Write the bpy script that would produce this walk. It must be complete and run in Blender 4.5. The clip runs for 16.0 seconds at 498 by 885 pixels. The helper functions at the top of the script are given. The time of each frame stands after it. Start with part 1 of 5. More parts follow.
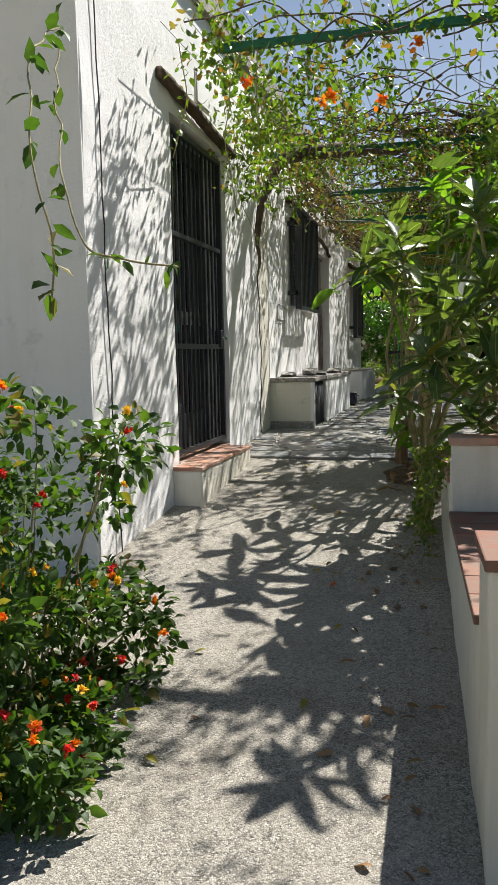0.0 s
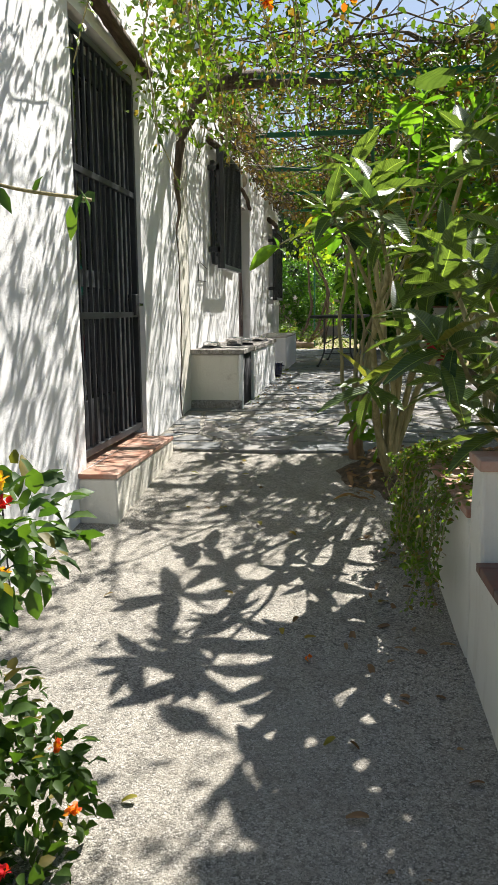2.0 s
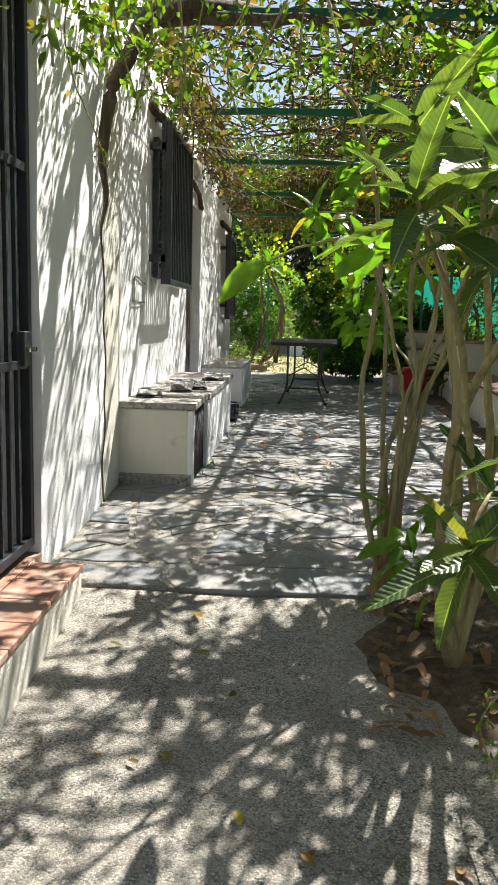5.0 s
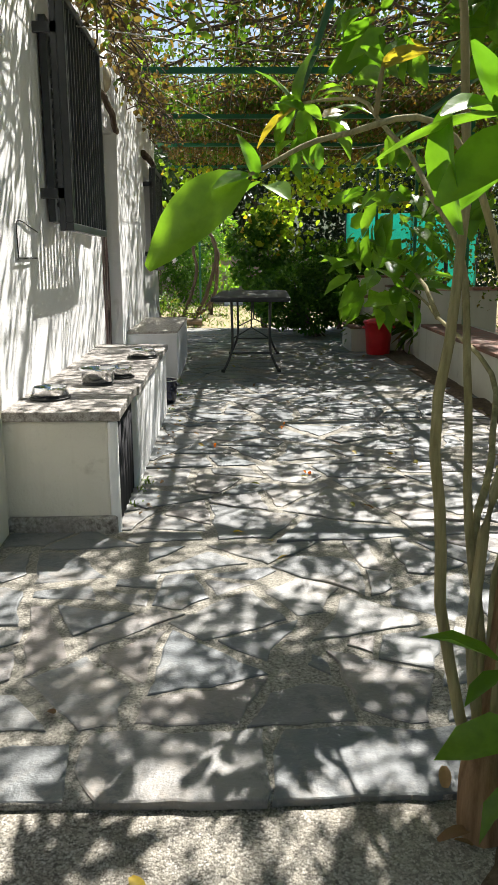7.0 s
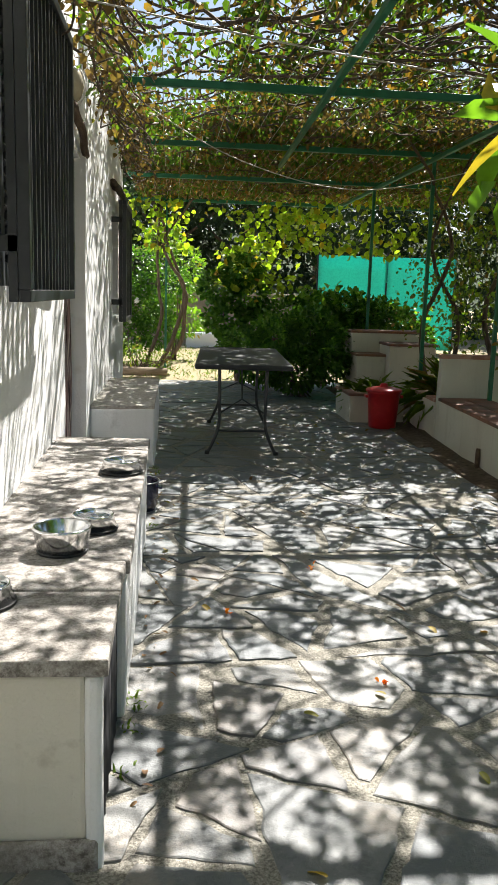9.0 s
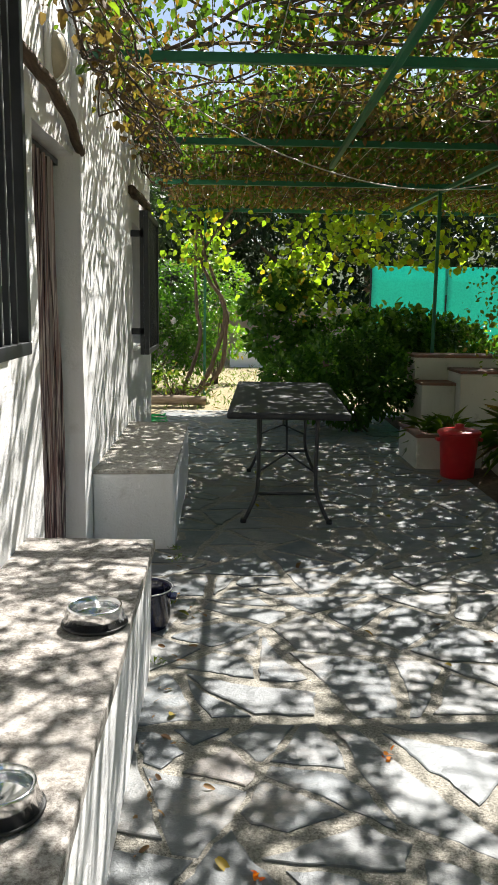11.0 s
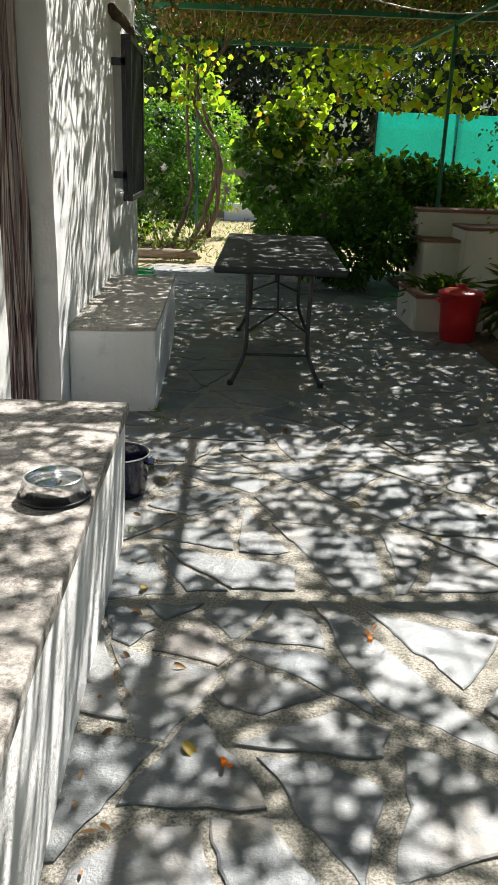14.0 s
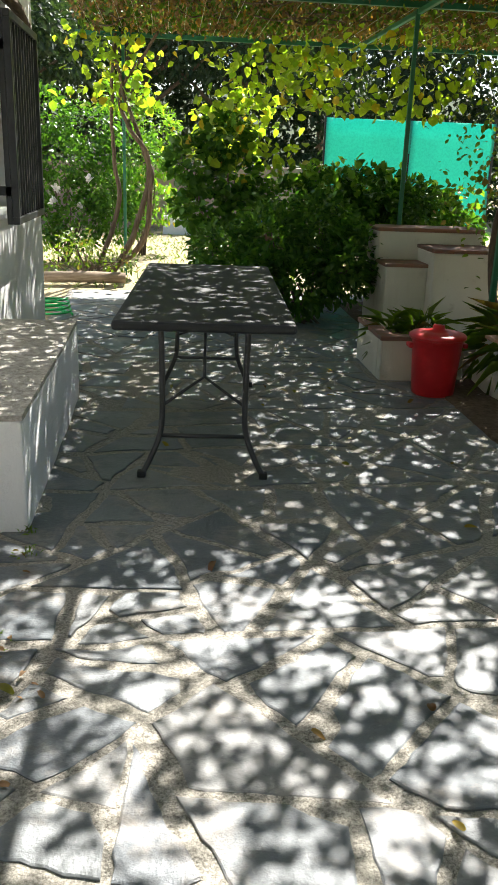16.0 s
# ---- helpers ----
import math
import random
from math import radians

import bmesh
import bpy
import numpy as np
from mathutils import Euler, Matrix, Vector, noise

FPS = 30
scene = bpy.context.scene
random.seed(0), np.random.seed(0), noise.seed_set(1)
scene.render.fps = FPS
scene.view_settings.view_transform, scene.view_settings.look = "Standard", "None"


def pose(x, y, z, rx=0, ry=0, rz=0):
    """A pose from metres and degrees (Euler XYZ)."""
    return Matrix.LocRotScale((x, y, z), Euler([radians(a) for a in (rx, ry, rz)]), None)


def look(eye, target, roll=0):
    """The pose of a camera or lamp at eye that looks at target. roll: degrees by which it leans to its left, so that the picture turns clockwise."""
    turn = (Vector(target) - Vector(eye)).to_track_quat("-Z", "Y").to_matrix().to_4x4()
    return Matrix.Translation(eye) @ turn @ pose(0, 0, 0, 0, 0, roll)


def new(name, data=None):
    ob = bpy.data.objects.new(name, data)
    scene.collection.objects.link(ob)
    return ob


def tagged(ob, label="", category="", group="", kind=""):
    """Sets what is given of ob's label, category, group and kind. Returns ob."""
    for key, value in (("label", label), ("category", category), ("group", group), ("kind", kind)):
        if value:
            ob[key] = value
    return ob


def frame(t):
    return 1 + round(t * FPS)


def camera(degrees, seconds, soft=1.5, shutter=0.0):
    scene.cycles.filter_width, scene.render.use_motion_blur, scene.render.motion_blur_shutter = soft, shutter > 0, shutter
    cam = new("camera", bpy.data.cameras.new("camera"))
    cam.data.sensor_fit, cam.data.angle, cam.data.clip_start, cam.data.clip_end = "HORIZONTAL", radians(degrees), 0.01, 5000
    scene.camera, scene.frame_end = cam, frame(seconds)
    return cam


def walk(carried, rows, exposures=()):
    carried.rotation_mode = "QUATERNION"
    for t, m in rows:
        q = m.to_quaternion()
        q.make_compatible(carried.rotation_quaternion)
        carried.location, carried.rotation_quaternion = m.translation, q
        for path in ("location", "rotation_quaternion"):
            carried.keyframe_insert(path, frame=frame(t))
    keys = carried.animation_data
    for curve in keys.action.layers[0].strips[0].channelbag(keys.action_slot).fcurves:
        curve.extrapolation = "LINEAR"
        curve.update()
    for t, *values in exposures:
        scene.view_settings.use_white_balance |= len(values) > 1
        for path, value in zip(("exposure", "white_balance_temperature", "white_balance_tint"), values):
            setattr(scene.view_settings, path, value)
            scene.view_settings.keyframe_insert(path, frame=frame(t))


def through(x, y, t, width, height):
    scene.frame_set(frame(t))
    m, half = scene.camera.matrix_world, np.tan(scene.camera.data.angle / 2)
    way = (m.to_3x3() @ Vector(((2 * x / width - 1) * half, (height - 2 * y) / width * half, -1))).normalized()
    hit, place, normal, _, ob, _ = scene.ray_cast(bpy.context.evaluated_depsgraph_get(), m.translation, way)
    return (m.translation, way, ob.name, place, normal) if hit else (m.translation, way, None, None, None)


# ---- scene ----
cam = camera(33.7, 16.0, soft=0.9)
METRES, EYE, TILT, LEAN, TURN = 10.0, 0.74, 0.0, 0.0, 14.4
ROWS = [
    (0.0, 0.0, 0.0, 0.0, -0.13, -6.15, 1.23),
    (0.5, -0.0066, 0.0264, 0.0009, -1.9, -6.71, 1.18),
    (1.0, -0.0175, 0.0578, 0.0052, -6.77, -7.2, -0.93),
    (1.5, -0.0203, 0.0862, 0.0051, -7.33, -8.21, -0.54),
    (2.0, -0.0133, 0.1231, 0.0089, -6.92, -9.17, 0.6),
    (2.5, -0.0083, 0.1603, 0.0111, -9.57, -9.51, 0.7),
    (3.0, -0.0025, 0.1918, 0.0143, -12.8, -9.62, -0.23),
    (3.5, 0.005, 0.2286, 0.0174, -9.28, -9.11, -0.64),
    (6.0, 0.0098, 0.4238, 0.0319, -14.06, -8.65, -0.18),
    (6.5, 0.0231, 0.4656, 0.0292, -16.61, -8.98, 2.82),
    (7.0, 0.0291, 0.5095, 0.0345, -16.08, -12.49, 0.4),
    (7.5, 0.0284, 0.5553, 0.0398, -15.37, -12.83, -3.63),
    (8.0, 0.0281, 0.592, 0.0446, -15.97, -12.17, -5.58),
    (8.5, 0.0352, 0.6307, 0.0526, -16.53, -11.09, -2.82),
    (9.0, 0.0397, 0.6732, 0.0554, -19.51, -10.36, -1.72),
    (11.5, 0.0948, 0.8124, 0.0687, -14.95, -9.77, -0.58),
    (12.0, 0.0992, 0.8143, 0.0647, -14.13, -15.65, -0.37),
    (12.5, 0.1019, 0.8144, 0.0632, -14.12, -18.14, -0.13),
    (13.0, 0.1025, 0.815, 0.0631, -14.16, -19.14, -0.06),
    (13.5, 0.1006, 0.8173, 0.0631, -14.69, -19.56, -0.7),
    (14.0, 0.0988, 0.8247, 0.0621, -16.22, -19.52, -1.94),
    (14.5, 0.1064, 0.8475, 0.059, -15.92, -19.36, -1.9),
    (15.0, 0.1224, 0.8808, 0.0619, -14.79, -19.23, -0.13),
    (15.5, 0.1376, 0.92, 0.0631, -17.67, -19.11, -0.95),
    (16.0, 0.1533, 0.9537, 0.0635, -19.63, -18.91, -1.99),
]
walk(cam, [(t, pose(0, 0, EYE, TILT, LEAN, TURN) @ pose(METRES * x, METRES * y, METRES * z, 90 + pitch, roll, yaw)) for t, x, y, z, yaw, pitch, roll in ROWS],
     exposures=[(0.0, 0.9), (1.0, 1.12), (2.0, 1.27), (2.5, 1.4), (3.0, 1.68), (3.7, 1.52), (7.0, 1.4), (8.0, 1.35), (9.0, 1.48), (12.0, 1.38), (14.5, 1.35), (15.0, 1.38), (15.5, 1.65), (16.0, 2.0)])

# ---- world, sun, exposure ----
SUN_WAY = Vector((0.282, 0.587, 0.759))
world = bpy.data.worlds.new("sky_world")
scene.world = world
world.use_nodes = True
wn = world.node_tree
sky = wn.nodes.new("ShaderNodeTexSky")
sky.sky_type = "NISHITA"
sky.sun_disc = False
sky.sun_elevation = radians(49.4)
sky.sun_rotation = radians(25.7)
wn.links.new(sky.outputs[0], wn.nodes["Background"].inputs[0])
wn.nodes["Background"].inputs[1].default_value = 0.05
sun_data = bpy.data.lights.new("sun", "SUN")
sun_data.energy = 5.0
sun_data.angle = radians(0.53)
sun_data.color = (1.0, 0.96, 0.90)
sun = new("sun", sun_data)
sun.matrix_world = look(SUN_WAY * 30, (0, 0, 0))


# ---- materials ----
class Nodes:
    """Short names for building one node material."""

    def __init__(self, name):
        self.mat = bpy.data.materials.new(name)
        self.mat.use_nodes = True
        self.t = self.mat.node_tree
        self.bsdf = self.t.nodes["Principled BSDF"]
        self.geo = self.t.nodes.new("ShaderNodeNewGeometry")
        self.info = self.t.nodes.new("ShaderNodeObjectInfo")

    def link(self, a, b):
        self.t.links.new(a, b)

    def noise(self, scale, detail=4.0, rough=0.55, stretch=None, kind="ShaderNodeTexNoise", pick=""):
        n = self.t.nodes.new(kind)
        n.inputs["Scale"].default_value = scale
        if kind == "ShaderNodeTexNoise":
            n.inputs["Detail"].default_value = detail
            n.inputs["Roughness"].default_value = rough
        src = self.geo.outputs["Position"]
        if stretch:
            m = self.t.nodes.new("ShaderNodeMapping")
            m.inputs["Scale"].default_value = stretch
            self.link(src, m.inputs["Vector"])
            src = m.outputs[0]
        self.link(src, n.inputs["Vector"])
        if pick:
            return n.outputs[pick]
        return n.outputs["Distance"] if kind == "ShaderNodeTexVoronoi" else n.outputs["Fac"] if "Fac" in n.outputs else n.outputs[0]

    def ramp(self, fac, stops):
        r = self.t.nodes.new("ShaderNodeValToRGB")
        e = r.color_ramp.elements
        while len(e) < len(stops):
            e.new(0.5)
        for el, (p, c) in zip(e, stops):
            el.position = p
            el.color = (*c, 1) if len(c) == 3 else c
        self.link(fac, r.inputs[0])
        return r.outputs["Color"]

    def mix(self, fac, a, b, blend="MIX"):
        m = self.t.nodes.new("ShaderNodeMix")
        m.data_type = "RGBA"
        m.blend_type = blend
        for sock, val in ((m.inputs[0], fac), (m.inputs[6], a), (m.inputs[7], b)):
            if isinstance(val, (int, float)):
                sock.default_value = val
            elif isinstance(val, tuple):
                sock.default_value = (*val, 1)
            else:
                self.link(val, sock)
        return m.outputs[2]

    def maths(self, op, a, b=0.0):
        m = self.t.nodes.new("ShaderNodeMath")
        m.operation = op
        for sock, val in zip(m.inputs, (a, b)):
            if isinstance(val, (int, float)):
                sock.default_value = val
            else:
                self.link(val, sock)
        return m.outputs[0]

    def bump(self, height, strength, distance=0.01):
        b = self.t.nodes.new("ShaderNodeBump")
        b.inputs["Strength"].default_value = strength
        b.inputs["Distance"].default_value = distance
        if self.bsdf.inputs["Normal"].links:
            self.link(self.bsdf.inputs["Normal"].links[0].from_socket, b.inputs["Normal"])
        self.link(height, b.inputs["Height"])
        self.link(b.outputs[0], self.bsdf.inputs["Normal"])

    def done(self, color, rough=0.7, metal=0.0, spec=0.5):
        if isinstance(color, tuple):
            self.bsdf.inputs["Base Color"].default_value = (*color, 1)
        else:
            self.link(color, self.bsdf.inputs["Base Color"])
        if isinstance(rough, (int, float)):
            self.bsdf.inputs["Roughness"].default_value = rough
        else:
            self.link(rough, self.bsdf.inputs["Roughness"])
        self.bsdf.inputs["Metallic"].default_value = metal
        self.bsdf.inputs["Specular IOR Level"].default_value = spec
        return self.mat


def stucco(name, base, stain, coarse=1.0):
    n = Nodes(name)
    big = n.noise(0.9, 5)
    mid = n.noise(6, 5, 0.65)
    drip = n.noise(3.0, 4, 0.6, (3.0, 3.0, 0.35))
    c = n.mix(n.ramp(big, [(0.42, (0, 0, 0)), (0.75, (0.5, 0.5, 0.5))]), base, stain)
    c = n.mix(n.ramp(drip, [(0.55, (0, 0, 0)), (0.78, (0.35, 0.35, 0.35))]), c, stain)
    c = n.mix(n.ramp(mid, [(0.62, (0, 0, 0)), (0.72, (0.4, 0.4, 0.4))]), c, tuple(v * 0.8 for v in stain))
    n.bump(n.noise(8, 3), 0.35 * coarse, 0.02)
    n.bump(n.noise(28, 3, 0.6), 0.4 * coarse, 0.012)
    n.bump(n.noise(75, 4, 0.7), 0.6 * coarse, 0.009)
    return n.done(c, 0.9, spec=0.2)


def painted(name, color, rough=0.45, rust=None):
    n = Nodes(name)
    g = n.noise(14, 4)
    c = n.mix(n.ramp(g, [(0.45, (0, 0, 0)), (0.8, (0.55, 0.55, 0.55))]), color, tuple(min(1, v * 1.5 + 0.015) for v in color))
    if rust:
        c = n.mix(n.ramp(n.noise(22, 6, 0.7), [(0.62, (0, 0, 0)), (0.7, (0.8, 0.8, 0.8))]), c, rust)
    n.bump(n.noise(60, 3), 0.15, 0.003)
    return n.done(c, rough)


def wood(name, dark, light, along="y"):
    n = Nodes(name)
    st = {"x": (1.5, 14, 14), "y": (14, 1.5, 14), "z": (14, 14, 1.5)}[along]
    g = n.noise(3.0, 6, 0.65, st)
    c = n.ramp(g, [(0.3, dark), (0.7, light)])
    c = n.mix(n.ramp(n.noise(2.2), [(0.45, (0, 0, 0)), (0.75, (0.5, 0.5, 0.5))]), c, tuple(v * 0.6 for v in dark))
    n.bump(g, 0.7, 0.012)
    return n.done(c, 0.85, spec=0.2)


def leafy(name, dark, light, dry=None, through=0.45, rough=0.42, dry_share=0.1, glow=(1.6, 1.75, 0.55), ribs=0.0):
    """Leaf blades that let the sun shine through them."""
    n = Nodes(name)
    rnd = n.maths("ADD", n.geo.outputs["Random Per Island"], n.info.outputs["Random"])
    rnd = n.maths("FRACT", rnd)
    stops = [(0.0, dark), (1.0 - dry_share if dry else 1.0, light)]
    if dry:
        stops += [(1.0 - dry_share * 0.7, dry)]
    c = n.ramp(rnd, stops)
    c = n.mix(n.ramp(n.noise(30, 3), [(0.4, (0, 0, 0)), (0.8, (0.5, 0.5, 0.5))]), c, tuple(v * 0.6 for v in dark))
    n.bump(n.noise(90, 2), 0.25, 0.003)
    if ribs:
        own = n.t.nodes.new("ShaderNodeTexCoord")
        xyz = n.t.nodes.new("ShaderNodeSeparateXYZ")
        n.link(own.outputs["Object"], xyz.inputs[0])
        slant = n.maths("SUBTRACT", xyz.outputs[1], n.maths("MULTIPLY", n.maths("ABSOLUTE", xyz.outputs[0]), 0.8))
        rib = n.maths("MULTIPLY", n.maths("ADD", n.maths("SINE", n.maths("MULTIPLY", slant, 2 * math.pi / ribs)), 1.0), 0.5)
        c = n.mix(n.maths("MULTIPLY", n.maths("POWER", rib, 3.0), 0.28), c, tuple(v * 0.45 for v in dark))
        c = n.mix(n.maths("LESS_THAN", n.maths("ABSOLUTE", xyz.outputs[0]), 0.0022), c, tuple(min(1, v * 1.7) for v in light))
        n.bump(rib, 0.45, -0.003)
    n.done(c, rough, spec=0.4)
    tr = n.t.nodes.new("ShaderNodeBsdfTranslucent")
    warm = n.mix(1.0, c, glow, "MULTIPLY")
    n.link(warm, tr.inputs["Color"])
    mx = n.t.nodes.new("ShaderNodeMixShader")
    mx.inputs[0].default_value = through
    n.link(n.bsdf.outputs[0], mx.inputs[1])
    n.link(tr.outputs[0], mx.inputs[2])
    n.link(mx.outputs[0], n.t.nodes["Material Output"].inputs["Surface"])
    return n.mat


def concrete_material():
    n = Nodes("worn_aggregate_concrete")
    vor = n.noise(165, kind="ShaderNodeTexVoronoi")
    pebble = n.noise(165, kind="ShaderNodeTexVoronoi", pick="Color")
    sep = n.t.nodes.new("ShaderNodeSeparateColor")
    n.link(pebble, sep.inputs[0])
    c = n.ramp(sep.outputs[0], [(0.0, (0.07, 0.066, 0.06)), (0.3, (0.22, 0.205, 0.18)), (0.6, (0.40, 0.375, 0.325)), (1.0, (0.62, 0.59, 0.53))])
    c = n.mix(n.ramp(vor, [(0.5, (0, 0, 0)), (0.8, (0.7, 0.7, 0.7))]), c, (0.14, 0.125, 0.10))
    c = n.mix(n.ramp(n.noise(38, 6, 0.8), [(0.44, (0, 0, 0)), (0.58, (0.65, 0.65, 0.65))]), c, (0.45, 0.415, 0.345))
    c = n.mix(n.ramp(n.noise(210, 3, 0.8), [(0.38, (0.9, 0.9, 0.9)), (0.47, (0, 0, 0))]), c, (0.07, 0.062, 0.05))
    c = n.mix(n.ramp(n.noise(1.1, 5), [(0.4, (0, 0, 0)), (0.7, (0.45, 0.45, 0.45))]), c, (0.38, 0.35, 0.29))
    c = n.mix(n.ramp(n.noise(3.2, 6, 0.7), [(0.5, (0, 0, 0)), (0.72, (0.55, 0.55, 0.55))]), c, (0.16, 0.14, 0.11))
    n.bump(vor, 0.35, -0.006)
    n.bump(n.noise(60, 5, 0.8), 0.7, 0.01)
    n.bump(n.noise(9, 4), 0.4, 0.015)
    return n.done(c, 0.9, spec=0.25)


def slate_material(name, stops):
    n = Nodes(name)
    c = n.ramp(n.info.outputs["Random"], stops)
    grain = n.noise(4, 7, 0.7, (1.6, 2.4, 4.0))
    c = n.mix(n.ramp(grain, [(0.35, (0.35, 0.35, 0.35)), (0.65, (0, 0, 0))]), c, (0.13, 0.138, 0.14))
    c = n.mix(n.ramp(n.noise(3.4, 6, 0.7), [(0.52, (0, 0, 0)), (0.68, (0.65, 0.65, 0.65))]), c, (0.33, 0.28, 0.225))
    c = n.mix(n.ramp(n.noise(55, 3, 0.7), [(0.6, (0, 0, 0)), (0.75, (0.4, 0.4, 0.4))]), c, (0.42, 0.41, 0.38))
    n.bump(grain, 0.4, 0.008)
    c = n.mix(n.ramp(n.noise(9, 8, 0.8), [(0.40, (0.6, 0.6, 0.6)), (0.48, (0, 0, 0))]), c, (0.085, 0.095, 0.10))
    n.bump(n.noise(60, 4, 0.7), 0.6, 0.006)
    n.bump(n.noise(15, 6, 0.7), 0.3, 0.006)
    return n.done(c, n.ramp(n.noise(7), [(0.3, (0.36, 0.36, 0.36)), (0.7, (0.58, 0.58, 0.58))]), spec=0.6)


def mortar_material():
    n = Nodes("sandy_mortar")
    c = n.ramp(n.noise(110, 5, 0.85), [(0.36, (0.09, 0.082, 0.068)), (0.48, (0.28, 0.26, 0.222)), (0.6, (0.47, 0.445, 0.385))])
    c = n.mix(n.ramp(n.noise(2.5, 5), [(0.45, (0, 0, 0)), (0.7, (0.5, 0.5, 0.5))]), c, (0.24, 0.23, 0.19))
    n.bump(n.noise(120, 3, 0.7), 0.8, 0.008)
    n.bump(n.noise(12, 4), 0.6, 0.02)
    return n.done(c, 0.95, spec=0.15)


def slab_material(name, dark, middle, light):
    n = Nodes(name)
    c = n.ramp(n.noise(30, 7, 0.85), [(0.40, dark), (0.5, middle), (0.6, light)])
    c = n.mix(n.ramp(n.noise(5, 5, 0.7), [(0.45, (0, 0, 0)), (0.65, (0.6, 0.6, 0.6))]), c, tuple(0.8 * v for v in middle))
    n.bump(n.noise(60, 5, 0.7), 0.6, 0.008)
    return n.done(c, 0.88, spec=0.25)


def soil_material(name, dark, light, fine=30):
    n = Nodes(name)
    c = n.ramp(n.noise(fine, 6, 0.7), [(0.3, dark), (0.7, light)])
    c = n.mix(n.ramp(n.noise(1.3, 5), [(0.4, (0, 0, 0)), (0.7, (0.6, 0.6, 0.6))]), c, tuple(0.5 * (a + b) * 0.8 for a, b in zip(dark, light)))
    n.bump(n.noise(fine * 1.5, 5, 0.7), 0.8, 0.02)
    return n.done(c, 0.95, spec=0.1)


def terracotta_material(name, dark, light, dust):
    n = Nodes(name)
    c = n.ramp(n.info.outputs["Random"], [(0, dark), (1, light)])
    c = n.mix(n.ramp(n.noise(7, 6, 0.7), [(0.40, (0, 0, 0)), (0.62, (0.75, 0.75, 0.75))]), c, dust)
    n.bump(n.noise(50, 4), 0.35, 0.004)
    return n.done(c, 0.75, spec=0.3)


def curtain_material():
    n = Nodes("striped_strip_curtain")
    w = n.noise(1.0, 0, 0, (1, 60, 0.05))
    c = n.ramp(w, [(0.32, (0.05, 0.035, 0.04)), (0.42, (0.34, 0.22, 0.20)), (0.5, (0.09, 0.07, 0.085)), (0.57, (0.62, 0.54, 0.48)), (0.63, (0.15, 0.11, 0.13)), (0.7, (0.46, 0.36, 0.34))])
    return n.done(c, 0.8, spec=0.2)


def metal(name, color, rough):
    n = Nodes(name)
    r = n.ramp(n.noise(18, 4), [(0.3, (rough * 0.7,) * 3), (0.7, (rough * 1.3,) * 3)])
    return n.done(color, r, 1.0)


def glass_material():
    n = Nodes("dark_window_glass")
    return n.done((0.015, 0.017, 0.02), 0.06, spec=0.6)


WHITEWASH = stucco("whitewashed_stucco", (0.86, 0.86, 0.86), (0.72, 0.70, 0.66), 0.7)
CREAM = stucco("aged_cream_stucco", (0.74, 0.71, 0.62), (0.44, 0.39, 0.29), 0.7)
SLAB = slab_material("mottled_cement_slab", (0.13, 0.114, 0.1), (0.32, 0.295, 0.268), (0.49, 0.468, 0.435))
BENCH_TOP = slab_material("pale_dusty_cement", (0.24, 0.22, 0.19), (0.45, 0.42, 0.37), (0.60, 0.57, 0.52))
PALE = stucco("pale_green_cream_paint", (0.66, 0.64, 0.54), (0.42, 0.38, 0.28), 0.6)
IRON = painted("dark_iron_paint", (0.022, 0.025, 0.03), 0.42)
GREEN_PAINT = painted("green_pergola_paint", (0.012, 0.13, 0.06), 0.45, (0.10, 0.06, 0.03))
SHUTTER_PAINT = painted("dark_shutter_paint", (0.03, 0.035, 0.042), 0.5)
OLD_WOOD = wood("weathered_dark_wood", (0.05, 0.035, 0.025), (0.17, 0.12, 0.085))
LOG_WOOD = wood("pale_log_wood", (0.16, 0.12, 0.08), (0.38, 0.30, 0.22), "x")
TRUNK = wood("brown_trunk_bark", (0.17, 0.10, 0.05), (0.40, 0.26, 0.15), "z")
BARK = wood("vine_bark", (0.06, 0.045, 0.033), (0.19, 0.14, 0.1), "z")
STEM = wood("loquat_bark", (0.19, 0.165, 0.08), (0.42, 0.37, 0.20), "z")
CONCRETE = concrete_material()
SLATE = slate_material("grey_brown_slate", [(0.0, (0.11, 0.127, 0.138)), (0.25, (0.175, 0.184, 0.184)), (0.45, (0.24, 0.232, 0.216)), (0.6, (0.25, 0.216, 0.192)), (0.78, (0.14, 0.156, 0.168)), (1.0, (0.265, 0.255, 0.234))])
BLUE_SLATE = slate_material("blue_grey_slate", [(0.0, (0.095, 0.115, 0.128)), (0.3, (0.15, 0.168, 0.176)), (0.55, (0.2, 0.205, 0.2)), (0.8, (0.12, 0.14, 0.156)), (1.0, (0.225, 0.222, 0.21))])
MORTAR = mortar_material()
EARTH = soil_material("dry_earth_and_straw", (0.21, 0.17, 0.10), (0.50, 0.43, 0.27))
SOIL = soil_material("dark_planter_soil", (0.06, 0.044, 0.031), (0.22, 0.165, 0.115))
TERRACOTTA = terracotta_material("worn_terracotta", (0.34, 0.14, 0.085), (0.46, 0.23, 0.15), (0.5, 0.38, 0.3))
# Darker terracotta: brown stains on copings; on seats the colour holds their shade.
STAINED_SHADED_TILE = terracotta_material("dark_stained_shaded_terracotta", (0.20, 0.085, 0.055), (0.30, 0.14, 0.09), (0.16, 0.13, 0.10))
CURTAIN = curtain_material()
CLOTH = painted("dark_cloth", (0.02, 0.02, 0.024), 0.9)
STEEL = metal("brushed_steel", (0.86, 0.86, 0.86), 0.15)
RUBBER = painted("black_rubber", (0.015, 0.015, 0.015), 0.6)
TABLE_TOP = painted("dark_grey_plastic", (0.018, 0.02, 0.022), 0.6)
